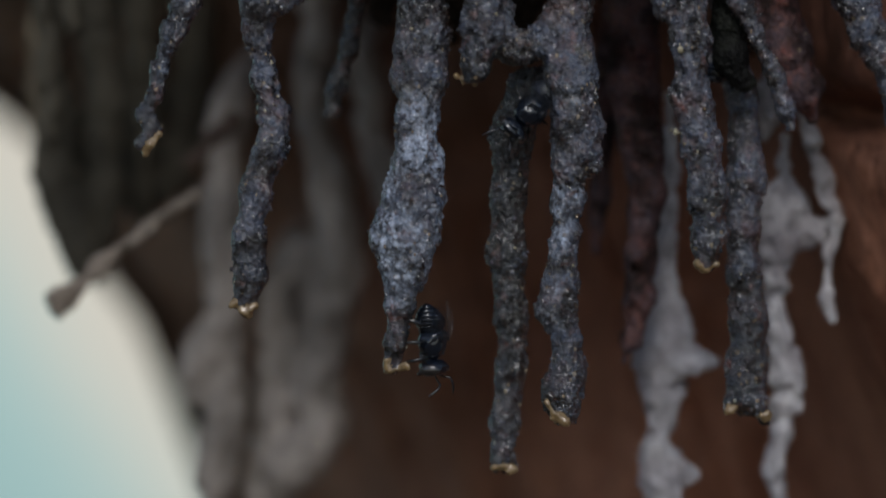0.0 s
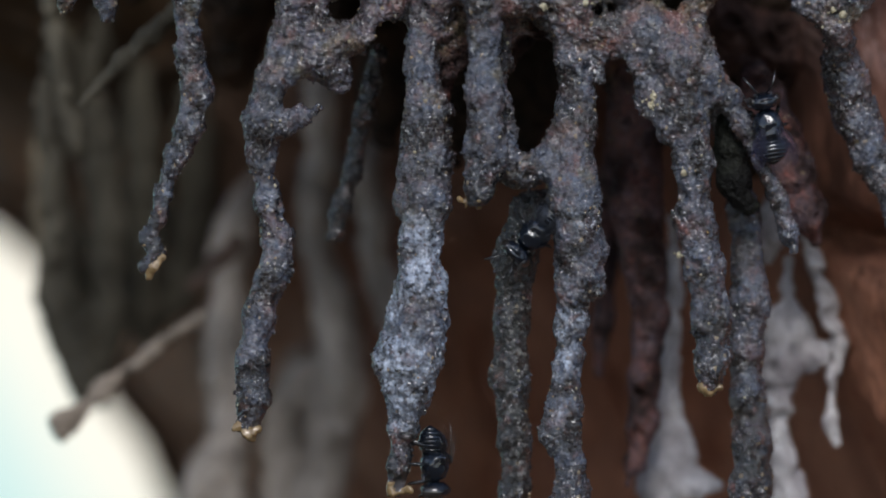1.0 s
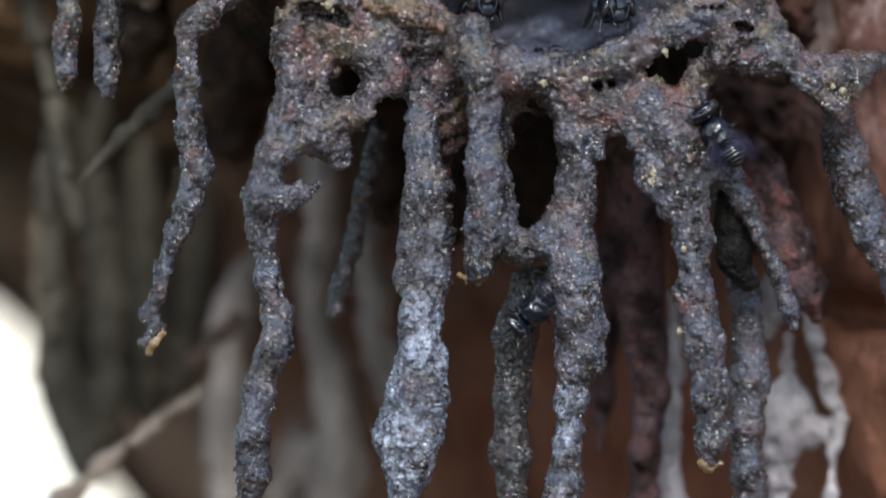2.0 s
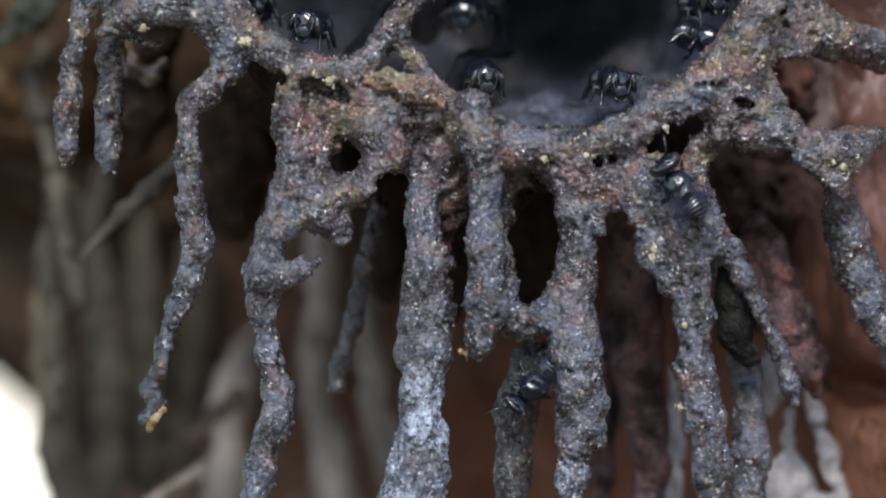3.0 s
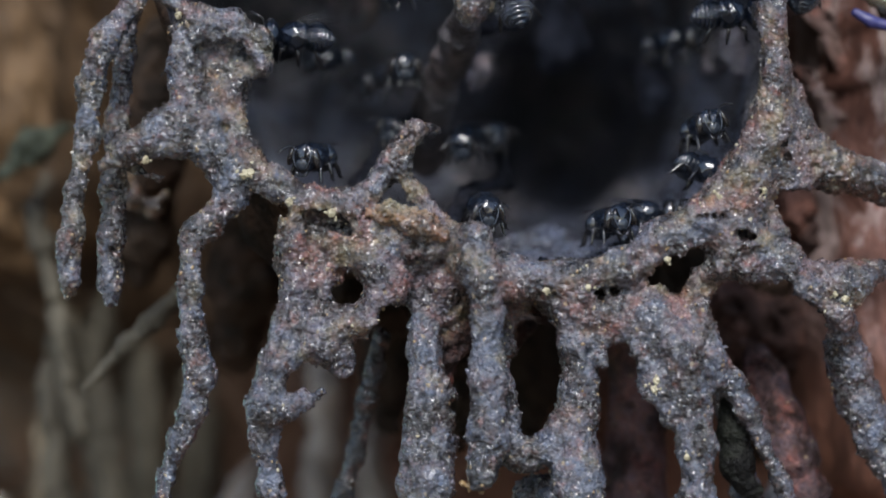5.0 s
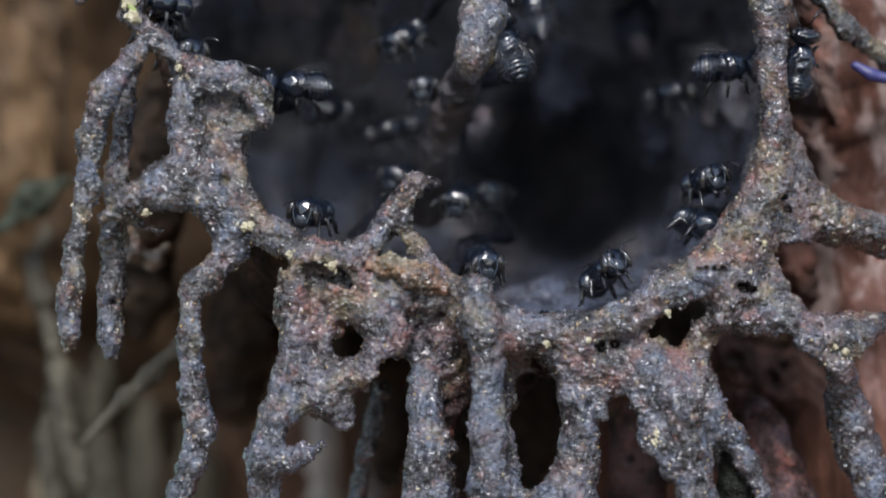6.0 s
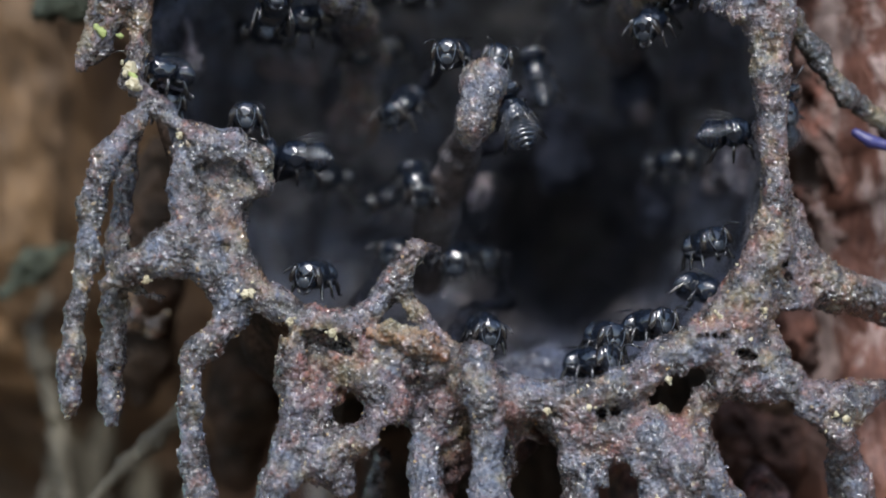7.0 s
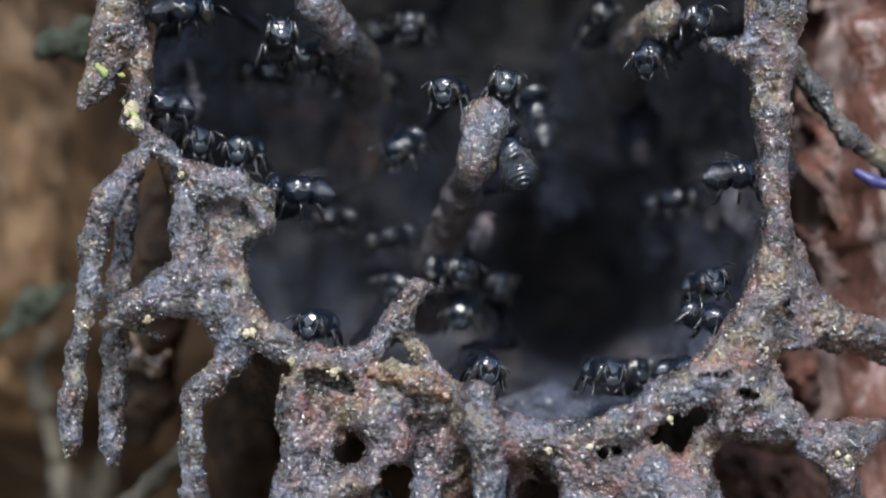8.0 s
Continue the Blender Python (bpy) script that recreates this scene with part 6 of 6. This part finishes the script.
settle("plain", "black glossy bee seen sideways on the rim", (6.5, -17.84, 1.91, 26.67, 0, 30, -60), (7.0, -17.85, 1.91, 26.56, 0, 30, -60), (7.5, -18.03, 1.91, 26.66, 0, 30, -60), (8.0, -17.95, 1.91, 26.91, 0, 30, -60))
settle("plain", "black glossy bee looking out over the resin rim", (6.5, -18.39, 4.8, 25.03, 10, 0, 20), (7.0, -17.87, 4.8, 24.74, 10, 0, 20), (7.5, -16.44, 4.8, 24.06, 10, 0, 20), (8.0, -16.18, 4.8, 24.91, 10, 0, 20))
settle("alert", "black glossy bee looking out over the resin rim", (5.8, -18.26, 4.16, 25.01, 10, 0, 30), (6.0, -16.51, 4.24, 23.66, 10, 0, 25), (6.5, -13.96, 4.42, 23.91, 10, 0, 0), (7.0, -12.55, 4.42, 23.87, 10, 0, 0), (7.5, -12.37, 4.42, 24.01, 10, 0, 0), (8.0, -12.84, 4.39, 24.22, 10, 0, -10))
settle("plain", "black glossy bee inside the dark nest mouth", (7.5, -16.84, 3.0, 33.04, 0, -50, 90), (8.0, -16.76, 3.0, 33.04, 0, -50, 90))
settle("plain", "black glossy bee inside the dark nest mouth", (8.0, -5.15, 23.9, 34.24, 0, 0, 10))
settle("plain", "black glossy bee inside the dark nest mouth", (8.0, -1.78, 23.9, 34.55, 0, 0, -10))
settle("plain", "black glossy bee deep inside the dark nest mouth", (0.0, 5.99, 13.00, 27.36, -60, 15, 170))
settle("plain", "black glossy bee deep inside the dark nest mouth", (0.0, -2.73, 12.00, 25.39, 30, 0, -30))
settle("plain", "black glossy bee deep inside the dark nest mouth", (0.0, 15.21, 17.00, 22.14, 0, -20, 60))
settle("plain", "black glossy bee deep inside the dark nest mouth", (0.0, -7.79, 20.00, 21.22, 10, 20, -40))
settle("plain", "black glossy bee deep inside the dark nest mouth", (0.0, 10.06, 15.00, 33.82, -20, 0, 20))
settle("plain", "black glossy bee deep inside the dark nest mouth", (0.0, -2.04, 14.00, 33.47, 10, 0, -10))
settle("plain", "black glossy bee deep inside the dark nest mouth", (0.0, -3.81, 21.00, 19.95, 20, 10, -60))
settle("plain", "black glossy bee deep inside the dark nest mouth", (0.0, -12.16, 20.00, 31.02, 0, 30, -70))
settle("plain", "black glossy bee wandering on the resin pillar", (3.5, -1.43, 11.92, 19.66, 10, 0, 0), (4.0, -1.85, 11.92, 18.57, 10, 0, 0), (4.5, -2.96, 11.92, 17.84, 10, 0, 0), (4.8, -2.78, 11.92, 19.63, 10, 0, 0), (5.8, -1.41, 11.92, 22.47, 10, 0, 0), (6.0, -1.34, 11.92, 21.99, 10, 0, 0), (6.5, -1.11, 11.69, 21.16, 30, 0, 10), (7.0, -1.84, 11.48, 20.3, 40, 0, 15), (7.5, -1.84, 11.48, 18.75, 40, 0, 15), (8.0, 0.07, 11.66, 17.16, 10, 0, 30))
settle("plain", "black glossy bee climbing outside the resin rim", (4.7, 22.7, 3.0, 25.4, -90, -8, 180), (5.8, 22.6, 2.6, 24.0, -90, -8, 180), (6.0, 22.4, 2.2, 22.9, -90, -8, 180), (6.5, 22.2, 2.2, 22.5, -90, -6, 180), (6.8, 21.8, 3.0, 23.4, -90, -4, 180), (7.0, 21.5, 3.6, 23.9, -90, 0, 180), (7.5, 21.3, 4.0, 24.2, -90, 4, 180), (8.0, 21.1, 4.2, 24.4, -90, 4, 180))
settle("plain", "black glossy bee hanging head down on a dusted strand", (0.0, -0.32, 0.8, -23.54, 90, 0, 65))
settle("plain", "black glossy bee head down on a dark strand", (0.0, 5.74, 0.6, -9.05, 90, 45, 0))
settle("plain", "black glossy bee that crawls along the nest floor", (5.8, 4.63, 3.5, 6.29, 0, 0, 90), (6.2, 5.15, 3.5, 6.3, 0, 0, 90), (6.5, 6.3, 3.5, 7.2, 0, 0, 90), (7.0, 9.26, 2.15, 8.25, 0, 0, 40), (7.5, 11.31, 8.49, 9.48, 0, 0, 30), (8.0, 11.67, 10.49, 10.36, 0, 0, 30))
settle("open", "black bee with violet-tinged wings climbing up the nest", (0.0, 18.52, 5.2, -5.26, -70, -30, 180), (0.3, 18.47, 4.7, -5.24, -70, -30, 180), (0.5, 19.05, 3.1, -4.41, -80, -20, 180), (0.7, 19.87, 2.1, -3.77, -80, -10, 180), (1.0, 20.36, 1.0, -2.32, -90, 10, 180), (1.2, 20.83, 0.5, -1.0, -90, -5, 180), (1.4, 19.97, 0.0, 0.62, -90, 0, 180), (1.6, 18.72, -0.5, 1.44, -90, 15, 180), (1.7, 18.25, -0.8, 1.48, -90, 25, 180), (2.3, 15.91, -2.0, 2.36, -90, 40, 180), (2.8, 14.91, -2.6, 3.67, -90, 36, 180), (3.0, 14.58, -2.6, 3.33, -90, 34, 180), (3.3, 13.99, -2.6, 4.1, -90, 30, 180))
BEES[-1][2].extend([(3.5, 13.18, -2.6, 5.98, -90, 15, 180), (3.6, 12.64, -2.6, 6.14, -90, 12, 180), (3.8, 12.14, -2.3, 8.34, -80, 20, 180), (4.0, 11.5, 0.9, 10.0, -25, 12, 180), (4.2, 10.86, 1.57, 8.85, -10, 10, 165), (4.5, 10.33, 3.5, 9.03, 0, 0, 120), (4.7, 10.56, 3.4, 9.0, 0, 0, 90), (5.3, 14.78, 6.8, 10.95, 0, 0, 70), (5.8, 17.15, 7.71, 13.31, 0, 0, 60), (6.0, 17.09, 7.62, 13.2, 0, 0, 50), (6.5, 16.14, 5.45, 13.16, 0, 0, 20), (7.0, 12.82, 2.49, 10.61, 0, 0, 30), (7.5, 14.15, 2.55, 10.96, 0, 0, 40)])
BEES[-1][2].extend([(8.0, 15.02, 2.62, 10.21, 0, 0, 50)])


MADE = bee_meshes()
KINDS = {"plain": bee_thing(MADE, 1), "alert": bee_thing(MADE, 3), "open": bee_thing(MADE, 10)}
for wing in KINDS["open"].children:
    if wing.name.startswith("wing"):
        wing.data = wing.data.copy()
        wing.data.materials[0] = WING_VIOLET
SWARM, placed = [], set()
for kind, label, rows in BEES:
    ob = copy_thing(KINDS[kind], Matrix.Identity(4)) if kind in placed else KINDS[kind]
    placed.add(kind)
    SWARM.append((tagged(ob, label), rows))


def motions():
    """The bees shuffle, look about and creep; their feelers play."""
    rng = random.Random(12)
    for ob, rows in SWARM:
        seconds = sorted({r[0] for r in rows} | {0.0, 8.0} | {s * 0.7 for s in range(1, 11)})
        keyed = []
        known = [r[0] for r in rows]
        for t in seconds:
            if t <= known[0]:
                r = rows[0][1:]
            elif t >= known[-1]:
                r = rows[-1][1:]
            else:
                k = max(i for i, s in enumerate(known) if s <= t)
                a, b = rows[k], rows[k + 1]
                f = (t - a[0]) / (b[0] - a[0])
                r = [p + (q - p) * f for p, q in zip(a[1:], b[1:])]
            x, d, z, rx, ry, rz = r
            small = [rng.uniform(-1, 1) for _ in range(6)]
            if t in known:
                small = [s * 0.3 for s in small]
            keyed.append((t, pose(NEST.x + (x + 0.08 * small[0]) * MM, NEST.y + (d + 0.05 * small[1]) * MM, NEST.z + (z + 0.08 * small[2]) * MM,
                                  rx + 3 * small[3], ry + 2 * small[4], rz + 4 * small[5])))
        walk(ob, keyed)
        head = next(c for c in ob.children if c.name.startswith("head"))
        for feeler in (c for c in head.children if c.name.startswith("antenna")):
            at = feeler.location.copy()
            walk(feeler, [(s * 0.4, pose(*at, rng.uniform(-22, 22), rng.uniform(-12, 12), rng.uniform(-14, 14))) for s in range(21)])


motions()
